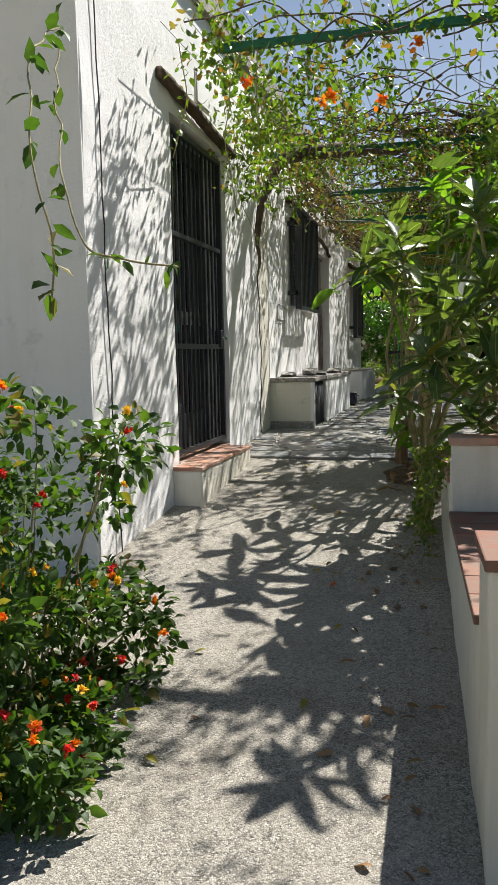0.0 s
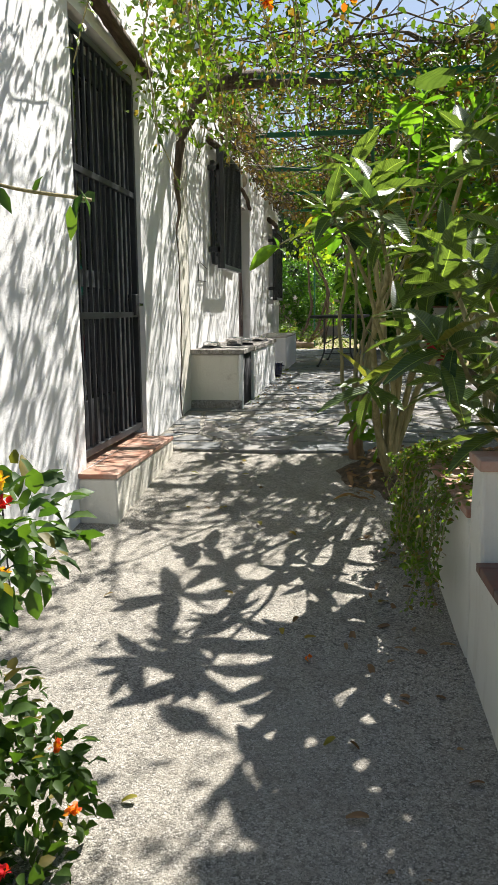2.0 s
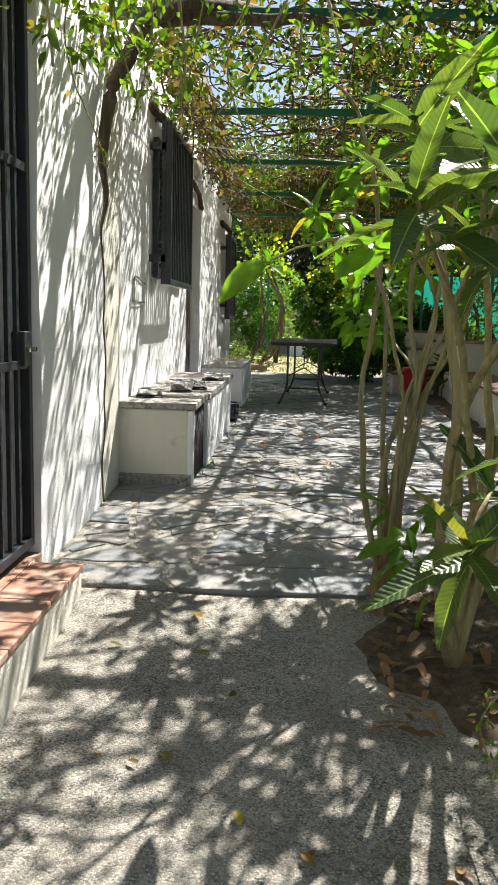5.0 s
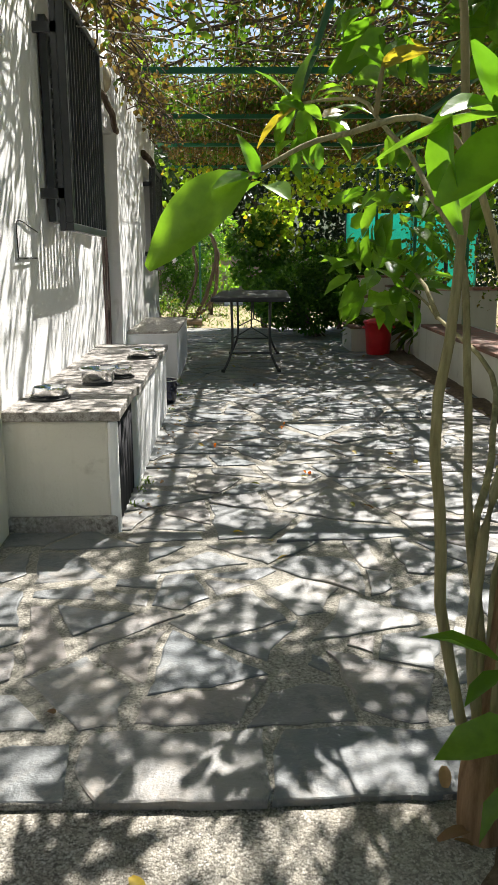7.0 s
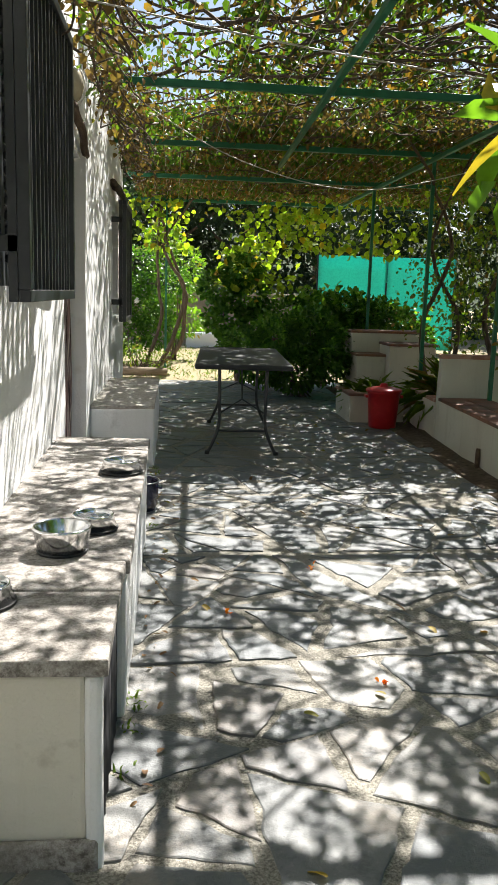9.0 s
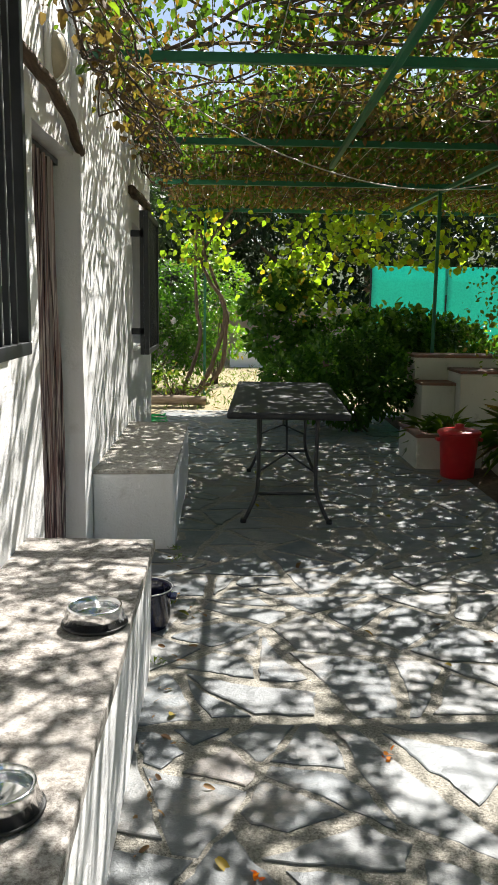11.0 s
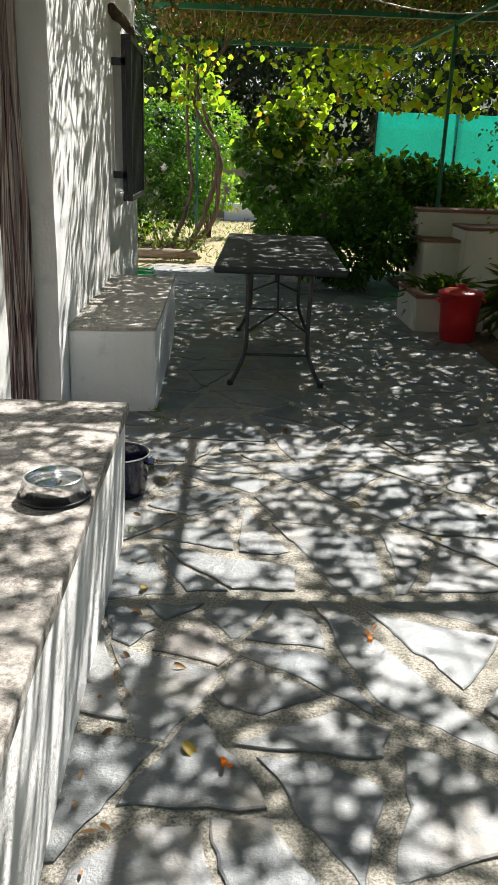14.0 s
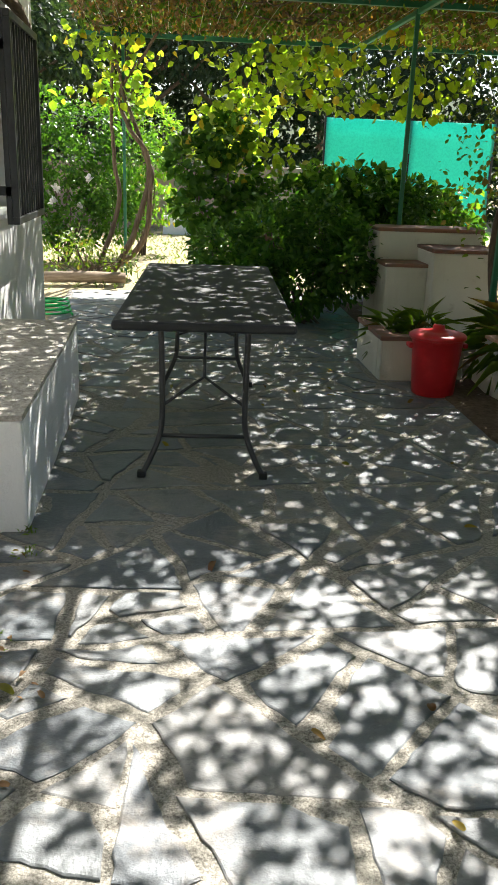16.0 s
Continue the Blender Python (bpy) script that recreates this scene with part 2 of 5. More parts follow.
TABLE_LEG = painted("grey_tube_enamel", (0.04, 0.041, 0.043), 0.4)
RED = painted("red_plastic", (0.5, 0.012, 0.016), 0.38)
BLUE = painted("blue_enamel", (0.006, 0.008, 0.03), 0.15)
WHITE_ENAMEL = painted("white_enamel", (0.62, 0.62, 0.6), 0.25)
BLUE_SHEET = painted("blue_plastic_sheet", (0.02, 0.16, 0.55), 0.4)
HOSE_GREEN = painted("green_hose", (0.01, 0.42, 0.10), 0.4)
WIRE = painted("grey_wire", (0.42, 0.40, 0.36), 0.6)
CABLE = painted("black_cable", (0.02, 0.02, 0.02), 0.6)
GLASS = glass_material()
LAMP_GLASS = painted("yellowed_lamp_glass", (0.46, 0.41, 0.30), 0.25)
NET = leafy("turquoise_screen_mesh", (0.07, 0.58, 0.47), (0.09, 0.62, 0.51), None, 0.55, 0.7, glow=(1.0, 1.0, 1.0))
VINE_LEAF = leafy("vine_leaf", (0.03, 0.07, 0.012), (0.11, 0.18, 0.026), (0.22, 0.11, 0.03), 0.45, dry_share=0.22)
VINE_DRY = leafy("dry_vine_litter", (0.12, 0.075, 0.035), (0.26, 0.17, 0.085), None, 0.25, 0.8)
LITTER = leafy("brown_leaf_litter", (0.17, 0.09, 0.045), (0.40, 0.24, 0.12), None, 0.2, 0.75)
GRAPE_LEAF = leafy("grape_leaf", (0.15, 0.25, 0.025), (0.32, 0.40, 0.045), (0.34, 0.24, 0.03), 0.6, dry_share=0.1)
LOQUAT_LEAF = leafy("loquat_leaf", (0.06, 0.11, 0.038), (0.15, 0.205, 0.062), (0.22, 0.2, 0.05), 0.4, 0.36, 0.012, glow=(1.45, 1.5, 0.5), ribs=0.017)
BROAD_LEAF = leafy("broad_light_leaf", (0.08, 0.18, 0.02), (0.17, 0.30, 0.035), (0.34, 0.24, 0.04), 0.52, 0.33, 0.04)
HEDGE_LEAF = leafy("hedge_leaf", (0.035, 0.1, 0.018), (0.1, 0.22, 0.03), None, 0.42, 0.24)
LANTANA_LEAF = leafy("lantana_leaf", (0.03, 0.075, 0.014), (0.085, 0.15, 0.025), (0.2, 0.16, 0.04), 0.4, 0.55, 0.06)
CREEPER_LEAF = leafy("small_creeper_leaf", (0.07, 0.13, 0.018), (0.17, 0.25, 0.03), (0.22, 0.15, 0.05), 0.45, dry_share=0.15)
FAR_LEAF = leafy("far_tree_leaf", (0.022, 0.045, 0.022), (0.045, 0.078, 0.035), None, 0.2, 0.6)
FALLEN = leafy("fallen_leaf", (0.20, 0.19, 0.02), (0.38, 0.25, 0.03), (0.12, 0.05, 0.02), 0.3, 0.6, 0.4)
ORANGE = leafy("orange_petal", (0.75, 0.10, 0.01), (0.8, 0.3, 0.015), None, 0.3, 0.5)
CRIMSON = leafy("crimson_petal", (0.55, 0.012, 0.03), (0.7, 0.04, 0.03), None, 0.3, 0.5)
YELLOW = leafy("yellow_petal", (0.8, 0.42, 0.02), (0.85, 0.6, 0.05), None, 0.3, 0.5)
WHITE_PETAL = leafy("white_petal", (0.75, 0.72, 0.68), (0.85, 0.83, 0.8), None, 0.3, 0.6, glow=(1, 1, 1))

# ---- mesh helpers ----
rng = np.random.default_rng(7)


def mesh_from(name, verts, faces, material, smooth=False):
    me = bpy.data.meshes.new(name)
    me.from_pydata([tuple(v) for v in verts], [], [tuple(f) for f in faces])
    me.materials.append(material)
    if smooth:
        me.polygons.foreach_set("use_smooth", [True] * len(me.polygons))
    me.update()
    return me


def put(name, me, parent=None, at=None, label="", category="", group="", kind=""):
    ob = new(name, me)
    if parent is not None:
        ob.parent = parent
    if at is not None:
        ob.matrix_basis = at
    return tagged(ob, label, category, group, kind)


def part(name, bm, material, parent, label="", smooth=False, at=None):
    """Links a bmesh as one mesh object under a thing or a part."""
    me = bpy.data.meshes.new(name)
    bm.normal_update()
    bm.to_mesh(me)
    bm.free()
    me.materials.append(material)
    if smooth:
        me.polygons.foreach_set("use_smooth", [True] * len(me.polygons))
    return put(name, me, parent, at, label)


def thing(name, label, category, at=None, group="", kind=""):
    ob = new(name)
    ob.empty_display_size = 0.1
    if at is not None:
        ob.matrix_basis = at
    return tagged(ob, label, category, group, kind)


def box(bm, x0, x1, y0, y1, z0, z1, bevel=0.0):
    r = bmesh.ops.create_cube(bm, size=1.0)
    for v in r["verts"]:
        v.co = Vector((x0 + (v.co.x + 0.5) * (x1 - x0), y0 + (v.co.y + 0.5) * (y1 - y0), z0 + (v.co.z + 0.5) * (z1 - z0)))
    if bevel:
        edges = {e for v in r["verts"] for e in v.link_edges}
        bmesh.ops.bevel(bm, geom=list(edges), offset=bevel, segments=2, affect="EDGES", profile=0.5)
    return bm


def boxes(*dims, bevel=0.0):
    bm = bmesh.new()
    for d in dims:
        box(bm, *d, bevel=bevel)
    return bm


def rough_box(x0, x1, y0, y1, z0, z1, amount=0.006, step=0.12, bevel=0.012):
    """Masonry with rounded, slightly uneven edges."""
    bm = boxes((x0, x1, y0, y1, z0, z1), bevel=bevel)
    for axis, (a, b) in enumerate(((x0, x1), (y0, y1), (z0, z1))):
        n = min(40, int((b - a) / step))
        for i in range(1, n):
            co, no = Vector((0, 0, 0)), Vector((0, 0, 0))
            co[axis], no[axis] = a + (b - a) * i / n, 1
            bmesh.ops.bisect_plane(bm, geom=bm.verts[:] + bm.edges[:] + bm.faces[:], plane_co=co, plane_no=no)
    for v in bm.verts:
        v.co += noise.noise_vector(v.co * 3.1) * amount + noise.noise_vector(v.co * 11.0) * amount * 0.4
    return bm


def tube_arrays(points, radii, sides=7):
    pts = [Vector(p) for p in points]
    verts, faces = [], []
    up = Vector((0.3, 0.2, 0.93))
    for i, p in enumerate(pts):
        d = (pts[min(i + 1, len(pts) - 1)] - pts[max(i - 1, 0)]).normalized()
        a = d.cross(up)
        if a.length < 0.05:
            a = d.cross(Vector((1, 0, 0)))
        a.normalize()
        b = d.cross(a)
        r = radii[i] if hasattr(radii, "__len__") else radii
        for k in range(sides):
            an = 2 * math.pi * k / sides
            verts.append(p + (a * math.cos(an) + b * math.sin(an)) * r)
    for i in range(len(pts) - 1):
        for k in range(sides):
            k2 = (k + 1) % sides
            faces.append((i * sides + k, i * sides + k2, (i + 1) * sides + k2, (i + 1) * sides + k))
    faces.append(tuple(range(sides))[::-1])
    faces.append(tuple((len(pts) - 1) * sides + k for k in range(sides)))
    return verts, faces


def tubes(name, runs, material, parent=None, sides=7, **tags):
    """One mesh of several tubes; runs are (points, radii)."""
    verts, faces = [], []
    for points, radii in runs:
        v, f = tube_arrays(points, radii, sides)
        faces += [tuple(i + len(verts) for i in q) for q in f]
        verts += v
    return put(name, mesh_from(name, verts, faces, material, True), parent, **tags)


def curve_points(stations, steps=8, wobble=0.0, seed=0):
    """A smooth line through stations, with a little waver."""
    p = [Vector(s) for s in stations]
    out = []
    for i in range(len(p) - 1):
        a, b, c, d = p[max(i - 1, 0)], p[i], p[i + 1], p[min(i + 2, len(p) - 1)]
        for k in range(steps):
            t = k / steps
            q = 0.5 * ((2 * b) + (c - a) * t + (2 * a - 5 * b + 4 * c - d) * t * t + (3 * b - a - 3 * c + d) * t ** 3)
            out.append(q)
    out.append(p[-1])
    if wobble:
        out = [q + noise.noise_vector(q * 4 + Vector((seed, seed * 2.3, 0))) * wobble for q in out]
    return out


def lathe(profile, sides=28):
    """A turned shape; profile is (radius, z) from inside bottom to outside."""
    bm = bmesh.new()
    rings = []
    for r, z in profile:
        rings.append([bm.verts.new((r * math.cos(2 * math.pi * k / sides), r * math.sin(2 * math.pi * k / sides), z)) for k in range(sides)])
    for a, b in zip(rings, rings[1:]):
        for k in range(sides):
            bm.faces.new((a[k], a[(k + 1) % sides], b[(k + 1) % sides], b[k]))
    bm.faces.new(rings[0][::-1])
    bm.faces.new(rings[-1])
    bmesh.ops.recalc_face_normals(bm, faces=bm.faces)
    return bm


def unit(a):
    return a / np.maximum(np.linalg.norm(a, axis=1, keepdims=True), 1e-9)


def leaf_mesh(name, P, D, size, material, width=0.45, fold=0.12, droop=0.15, up=(0, 0, 1), tilt=0.5, rnd=None, detail=2):
    """Many blades in one mesh: P bases, D ways, size lengths; each a folded blade that droops to its tip."""
    rnd = rnd or rng
    n = len(P)
    D = unit(D)
    U = unit(np.asarray(up)[None, :] + rnd.normal(0, tilt, (n, 3)))
    S = unit(np.cross(D, U))
    N = np.cross(S, D)
    L = np.asarray(size).reshape(-1, 1) * np.ones((n, 1))
    W = L * width * rnd.uniform(0.8, 1.2, (n, 1))
    if detail == 2:
        spec = [(0, 0, 0), (0.35, 0, 0), (0.7, 0, -0.4), (1, 0, -1), (0.3, 0.5, 1), (0.68, 0.42, 0.4), (0.3, -0.5, 1), (0.68, -0.42, 0.4)]
        quads = [(0, 4, 1), (4, 5, 2, 1), (5, 3, 2), (0, 1, 6), (6, 1, 2, 7), (7, 2, 3)]
    else:
        spec = [(0, 0, 0), (0.45, 0.5, 1), (1, 0, -1), (0.45, -0.5, 1)]
        quads = [(0, 1, 2), (0, 2, 3)]
    k = len(spec)
    V = np.empty((n, k, 3))
    for i, (u, v, h) in enumerate(spec):
        lift = W * fold if h > 0 else L * droop
        V[:, i] = P + D * L * u + S * W * v + N * lift * h
    V = V.reshape(-1, 3)
    loops, starts, totals = [], [], []
    base = (np.arange(n) * k)[:, None]
    flat = np.concatenate([np.array(q) for q in quads])
    loops = (base + flat[None, :]).ravel()
    lens = np.array([len(q) for q in quads])
    totals = np.tile(lens, n)
    starts = np.concatenate([[0], np.cumsum(totals)[:-1]])
    me = bpy.data.meshes.new(name)
    me.vertices.add(len(V))
    me.vertices.foreach_set("co", V.astype(np.float32).ravel())
    me.loops.add(len(loops))
    me.loops.foreach_set("vertex_index", loops.astype(np.int32))
    me.polygons.add(len(totals))
    me.polygons.foreach_set("loop_start", starts.astype(np.int32))
    me.polygons.foreach_set("loop_total", totals.astype(np.int32))
    me.polygons.foreach_set("use_smooth", np.ones(len(totals), dtype=bool))
    me.materials.append(material)
    me.update(calc_edges=True)
    return me


def ways(n, z=0.0, spread=1.0):
    d = rng.normal(0, spread, (n, 3))
    d[:, 2] += z
    return unit(d)


def clumps(n, centres, radius, squash=0.8):
    """Leaf places gathered round clump centres, thicker towards their skin."""
    c = np.asarray(centres)
    i = rng.integers(0, len(c), n)
    r = np.asarray(radius)[i][:, None] if hasattr(radius, "__len__") else radius
    d = ways(n)
    p = c[i] + d * r * rng.uniform(0.35, 1.0, (n, 1)) ** 0.6 * np.array([1, 1, squash])
    return p, d


# ---- levels of the ground ----
def ramp_z(y):
    return -0.55 + 0.097 * (max(min(y, 6.7), -6.0) - 2.6) + 0.018 * float(np.clip((y - 6.2) / 0.42, 0, 1))


def flag_z(y):
    return float(np.interp(y, [6.6, 7.0, 8.2, 10.0, 12.0], [-0.125, -0.092, -0.035, -0.006, 0.0]))


def bed_z(y):
    return ramp_z(y) if y < 6.58 else flag_z(y) - 0.012


def ground_sheet():
    ys = [-300, -60, -20, -8, -6, -3, 0, 2, 4, 6.4, 6.62, 7.3, 8.2, 10, 12, 16, 18.6, 19.2, 20, 21, 22, 24, 26, 30, 40, 80, 400]
    xs = [-400, -80, -30, -12, -6, -3, -2, 0, 1, 2, 3, 5, 8, 12, 30, 80, 400]
    verts, faces = [], []
    for y in ys:
        for x in xs:
            z = bed_z(y) - 0.06 if y < 18.8 else -0.02 + 0.03 * noise.noise(Vector((x, y, 0)))
            verts.append((x, y, z))
    w = len(xs)
    for j in range(len(ys) - 1):
        for i in range(w - 1):
            faces.append((j * w + i, j * w + i + 1, (j + 1) * w + i + 1, (j + 1) * w + i))
    put("ground", mesh_from("ground", verts, faces, EARTH), label="dry sandy earth with straw and thin grass", category="ground", kind="structure")


def sheet(name, x0, x1, y0, y1, height, material, step=0.12, amount=0.006, waver=0.0, **tags):
    """A solid, slightly uneven layer of paving with its sides."""
    nx, ny = max(2, int((x1 - x0) / step)), max(2, int((y1 - y0) / step))
    verts, faces = [], []
    for j in range(ny + 1):
        for i in range(nx + 1):
            x, y = x0 + (x1 - x0) * i / nx, y0 + (y1 - y0) * j / ny
            x += waver * noise.noise(Vector((x * 2, y * 2.1, 9)))
            y2 = y + waver * noise.noise(Vector((x * 2.3, y * 2, 5)))
            verts.append((x, y2, height(y) + amount * noise.noise(Vector((x * 2.3, y * 2.3, 3))) + amount * 0.5 * noise.noise(Vector((x * 9, y * 9, 1)))))
    w = nx + 1
    for j in range(ny):
        for i in range(nx):
            faces.append((j * w + i, j * w + i + 1, (j + 1) * w + i + 1, (j + 1) * w + i))
    rim = [i for i in range(w)] + [j * w + nx for j in range(1, ny + 1)] + [ny * w + i for i in range(nx - 1, -1, -1)] + [j * w for j in range(ny - 1, 0, -1)]
    low = len(verts)
    for r in rim:
        verts.append((verts[r][0], verts[r][1], verts[r][2] - 0.12))
    m = len(rim)
    for k in range(m):
        k2 = (k + 1) % m
        faces.append((rim[k2], rim[k], low + k, low + k2))
    return put(name, mesh_from(name, verts, faces, material, True), **tags)


ground_sheet()
sheet("path", -1.95, 0.9, -5.0, 6.68, ramp_z, CONCRETE, 0.1, 0.008, label="worn exposed-aggregate concrete garden path, sloping up", category="path", kind="structure")
terrace = sheet("terrace_paving", -1.95, 1.35, 6.67, 18.7, lambda y: flag_z(y) - 0.0045, MORTAR, 0.06, 0.006, label="irregular grey slate flagstones in sandy mortar", category="paving", kind="structure")


def soil_mound(name, cx, cy, rx, ry, top, **tags):
    """A low, ragged mound of soil that runs out level at its edge."""
    verts, faces = [(cx, cy, ramp_z(cy) + top)], []
    rings, n = 9, 72
    for k in range(1, rings + 1):
        for i in range(n):
            a = 2 * math.pi * i / n
            w = 1 + 0.22 * noise.noise(Vector((math.cos(a) * 2.2, math.sin(a) * 2.2, 4))) + 0.05 * noise.noise(Vector((math.cos(a) * 7, math.sin(a) * 7, 1)))
            x, y = cx + rx * w * k / rings * math.cos(a), cy + ry * w * k / rings * math.sin(a)
            z = max(ramp_z(y), flag_z(y) if y > 6.62 else -9) + top * (1 - (k / rings) ** 2) - (0.03 if k == rings else -0.006) + 0.012 * noise.noise(Vector((x * 7, y * 7, 2)))
            verts.append((x, y, z))
    for i in range(n):
        faces.append((0, 1 + i, 1 + (i + 1) % n))
    for k in range(rings - 1):
        for i in range(n):
            i2 = (i + 1) % n
            faces.append((1 + k * n + i, 1 + (k + 1) * n + i, 1 + (k + 1) * n + i2, 1 + k * n + i2))
    return put(name, mesh_from(name, verts, faces, SOIL, True), **tags)


soil_mound("tree_bed", 0.28, 6.25, 0.86, 0.62, 0.05, label="bare soil with leaf litter round the tree stems", category="soil", kind="structure")
sheet("garden_bed", 0.85, 3.4, 4.9, 18.0, lambda y: bed_z(y) + 0.02, SOIL, 0.3, 0.05, label="dark bare garden soil beside the pergola", category="soil", kind="structure")

# ---- the house ----
W1, W2, W3 = -1.90, -1.912, -1.88


def wall_along_y(name, x0, x1, y0, y1, z0, z1, openings, label):
    """A wall with openings (ya, yb, za, zb) right through it."""
    bm = bmesh.new()
    y = y0
    for ya, yb, za, zb in sorted(openings):
        box(bm, x0, x1, y, ya, z0, z1)
        if za > z0:
            box(bm, x0, x1, ya, yb, z0, za)
        box(bm, x0, x1, ya, yb, zb, z1)
        y = yb
    box(bm, x0, x1, y, y1, z0, z1)
    for i in range(1, int((y1 - y0) / 0.25)):
        bmesh.ops.bisect_plane(bm, geom=bm.verts[:] + bm.edges[:] + bm.faces[:], plane_co=(0, y0 + 0.25 * i + 0.013, 0), plane_no=(0, 1, 0))
    for i in range(1, int((z1 - z0) / 0.25)):
        bmesh.ops.bisect_plane(bm, geom=bm.verts[:] + bm.edges[:] + bm.faces[:], plane_co=(0, 0, z0 + 0.25 * i + 0.017), plane_no=(0, 0, 1))
    for v in bm.verts:
        v.co.x += 0.012 * noise.noise(v.co * 1.7) + 0.004 * noise.noise(v.co * 6)
        if abs(v.co.y - y0) < 0.01 or abs(v.co.y - y1) < 0.01:
            v.co.y += 0.008 * noise.noise(v.co * 2.5)
    ob = part(name, bm, WHITEWASH, None)
    return tagged(ob, label, "wall", kind="structure")


DOOR = (5.42, 6.76, -0.02, 2.37)
WIN1 = (10.2, 10.98, 1.29, 2.30)
DOORWAY = (11.42, 12.30, -0.1, 2.12)
WIN2 = (14.72, 15.52, 1.03, 2.02)
wall_along_y("wall_east_porch", W1 - 0.35, W1, 4.07, 7.93, -0.95, 3.3, [DOOR], "whitewashed rough stucco house wall with a door opening")
wall_along_y("wall_east_window", W2 - 0.35, W2, 7.932, 12.30, -0.4, 3.3, [WIN1, (DOORWAY[0], DOORWAY[1] - 0.001, DOORWAY[2], DOORWAY[3])], "whitewashed stucco house wall with a barred window")
wall_along_y("wall_east_far", W3 - 0.35, W3, 12.305, 16.35, -0.4, 3.3, [WIN2], "whitewashed stucco house wall with a shuttered window")
bm = boxes((-6.5, W1 - 0.002, 4.05, 4.3, -0.95, 3.3))
tagged(part("wall_south", bm, WHITEWASH, None), "smooth whitewashed house wall in shade", "wall", kind="structure")
# Unseen rear wall, back wall and roof, added to keep the indoors dark.
tagged(part("wall_north", boxes((-6.5, W3 - 0.36, 16.1, 16.35, -0.4, 3.3)), WHITEWASH, None), "unseen whitewashed rear house wall, added to close the rooms", "wall", kind="structure")
tagged(part("wall_west", boxes((-6.8, -6.5, 3.92, 16.35, -0.95, 3.3)), WHITEWASH, None), "unseen whitewashed back house wall, added to keep the rooms dark", "wall", kind="structure")
tagged(part("house_floor", boxes((-6.5, W1 - 0.36, 4.2, 16.1, -0.3, -0.03)), SLAB, None), "dim indoor floor", "floor", kind="structure")
tagged(part("roof", boxes((-6.9, W1 + 0.05, 3.8, 16.45, 3.3, 3.5)), SLAB, None), "unseen flat roof slab, added to close the rooms", "roof", kind="structure")


tagged(part("wall_band", rough_box(W2 - 0.003, W2 + 0.006, 7.934, 8.342, -0.2, 2.45, 0.002), CREAM, None), "band of dirty cream render beside the masonry counter", "wall", kind="structure")


def barred_grille(name, label, category, x, y0, y1, z0, z1, gap, depth=0.0, rails=(0.5,)):
    """An iron grille in a frame, standing in the plane x; depth sets it off the wall on side brackets."""
    g = thing(name, label, category, pose(x, y0, z0))
    w, h = y1 - y0, z1 - z0
    for nm, d in (("frame_top", (-0.02, 0.02, 0, w, h - 0.04, h)), ("frame_bottom", (-0.02, 0.02, 0, w, 0, 0.04)), ("frame_side", (-0.02, 0.02, 0, 0.04, 0.04, h - 0.04)), ("frame_side", (-0.02, 0.02, w - 0.04, w, 0.04, h - 0.04))):
        part(nm, boxes(d, bevel=0.003), IRON, g)
    for r in rails:
        part("cross_rail", boxes((-0.016, 0.016, 0.04, w - 0.04, h * r - 0.018, h * r + 0.018), bevel=0.002), IRON, g)
    n = int((w - 0.08) / gap)
    me = None
    for i in range(1, n):
        at = Matrix.Translation((0, 0.04 + (w - 0.08) * i / n, 0))
        if me is None:
            ob = part("bar", boxes((-0.009, 0.009, -0.009, 0.009, 0.04, h - 0.04), bevel=0.002), IRON, g, at=at)
            me = ob.data
        else:
            put("bar", me, g, at)
    return g


def lintel(name, stations, r, label):
    p = curve_points(stations, 8, 0.012, 3)
    rad = [r * (0.85 + 0.3 * abs(noise.noise(q * 5))) for q in p]
    return tubes(name, [(p, rad)], OLD_WOOD, None, 9, label=label, category="lintel")


# front door: iron gate, glazed door behind, wooden lintel, tiled step
gate = barred_grille("door_gate", "tall black iron barred door gate, closed, with a lock", "gate", W1 - 0.05, DOOR[0] + 0.01, DOOR[1] - 0.01, 0.02, 2.33, 0.098, rails=(0.34, 0.68))
lock = part("lock_box", boxes((-0.02, 0.035, 1.18, 1.26, 0.78, 0.92), bevel=0.004), IRON, gate)
part("handle", boxes((0.035, 0.075, 1.2, 1.22, 0.84, 0.86), (0.06, 0.075, 1.13, 1.22, 0.84, 0.86), bevel=0.003), STEEL, lock, "dull steel lever handle")
inner = thing("door_1", "dark glazed wooden door behind the gate, closed", "door", pose(W1 - 0.24, DOOR[0], -0.02), kind="structure")
leaf_frame = part("leaf_frame", boxes((0, 0.05, 0, 0.12, 0, 2.38), (0, 0.05, 1.22, 1.34, 0, 2.38), (0, 0.05, 0.12, 1.22, 0, 0.3), (0, 0.05, 0.12, 1.22, 2.26, 2.38), (0, 0.05, 0.12, 1.22, 1.0, 1.1)), SHUTTER_PAINT, inner)
part("pane", boxes((0.015, 0.03, 0.12, 1.22, 1.1, 2.26)), GLASS, leaf_frame)
part("pane", boxes((0.015, 0.03, 0.12, 1.22, 0.3, 1.0)), GLASS, leaf_frame)
lintel("door_lintel", [(W1 + 0.02, 5.2, 2.56), (W1 + 0.045, 5.7, 2.49), (W1 + 0.045, 6.2, 2.45), (W1 + 0.03, 6.9, 2.41)], 0.046, "dark rough timber lintel above the barred door")
step = thing("door_step", "whitewashed masonry doorstep with terracotta tiles on top", "step", pose(0, 0, 0))
part("body", rough_box(W1 - 0.003, W1 + 0.21, 5.28, 6.62, -0.5, -0.045, 0.006), CREAM, step)
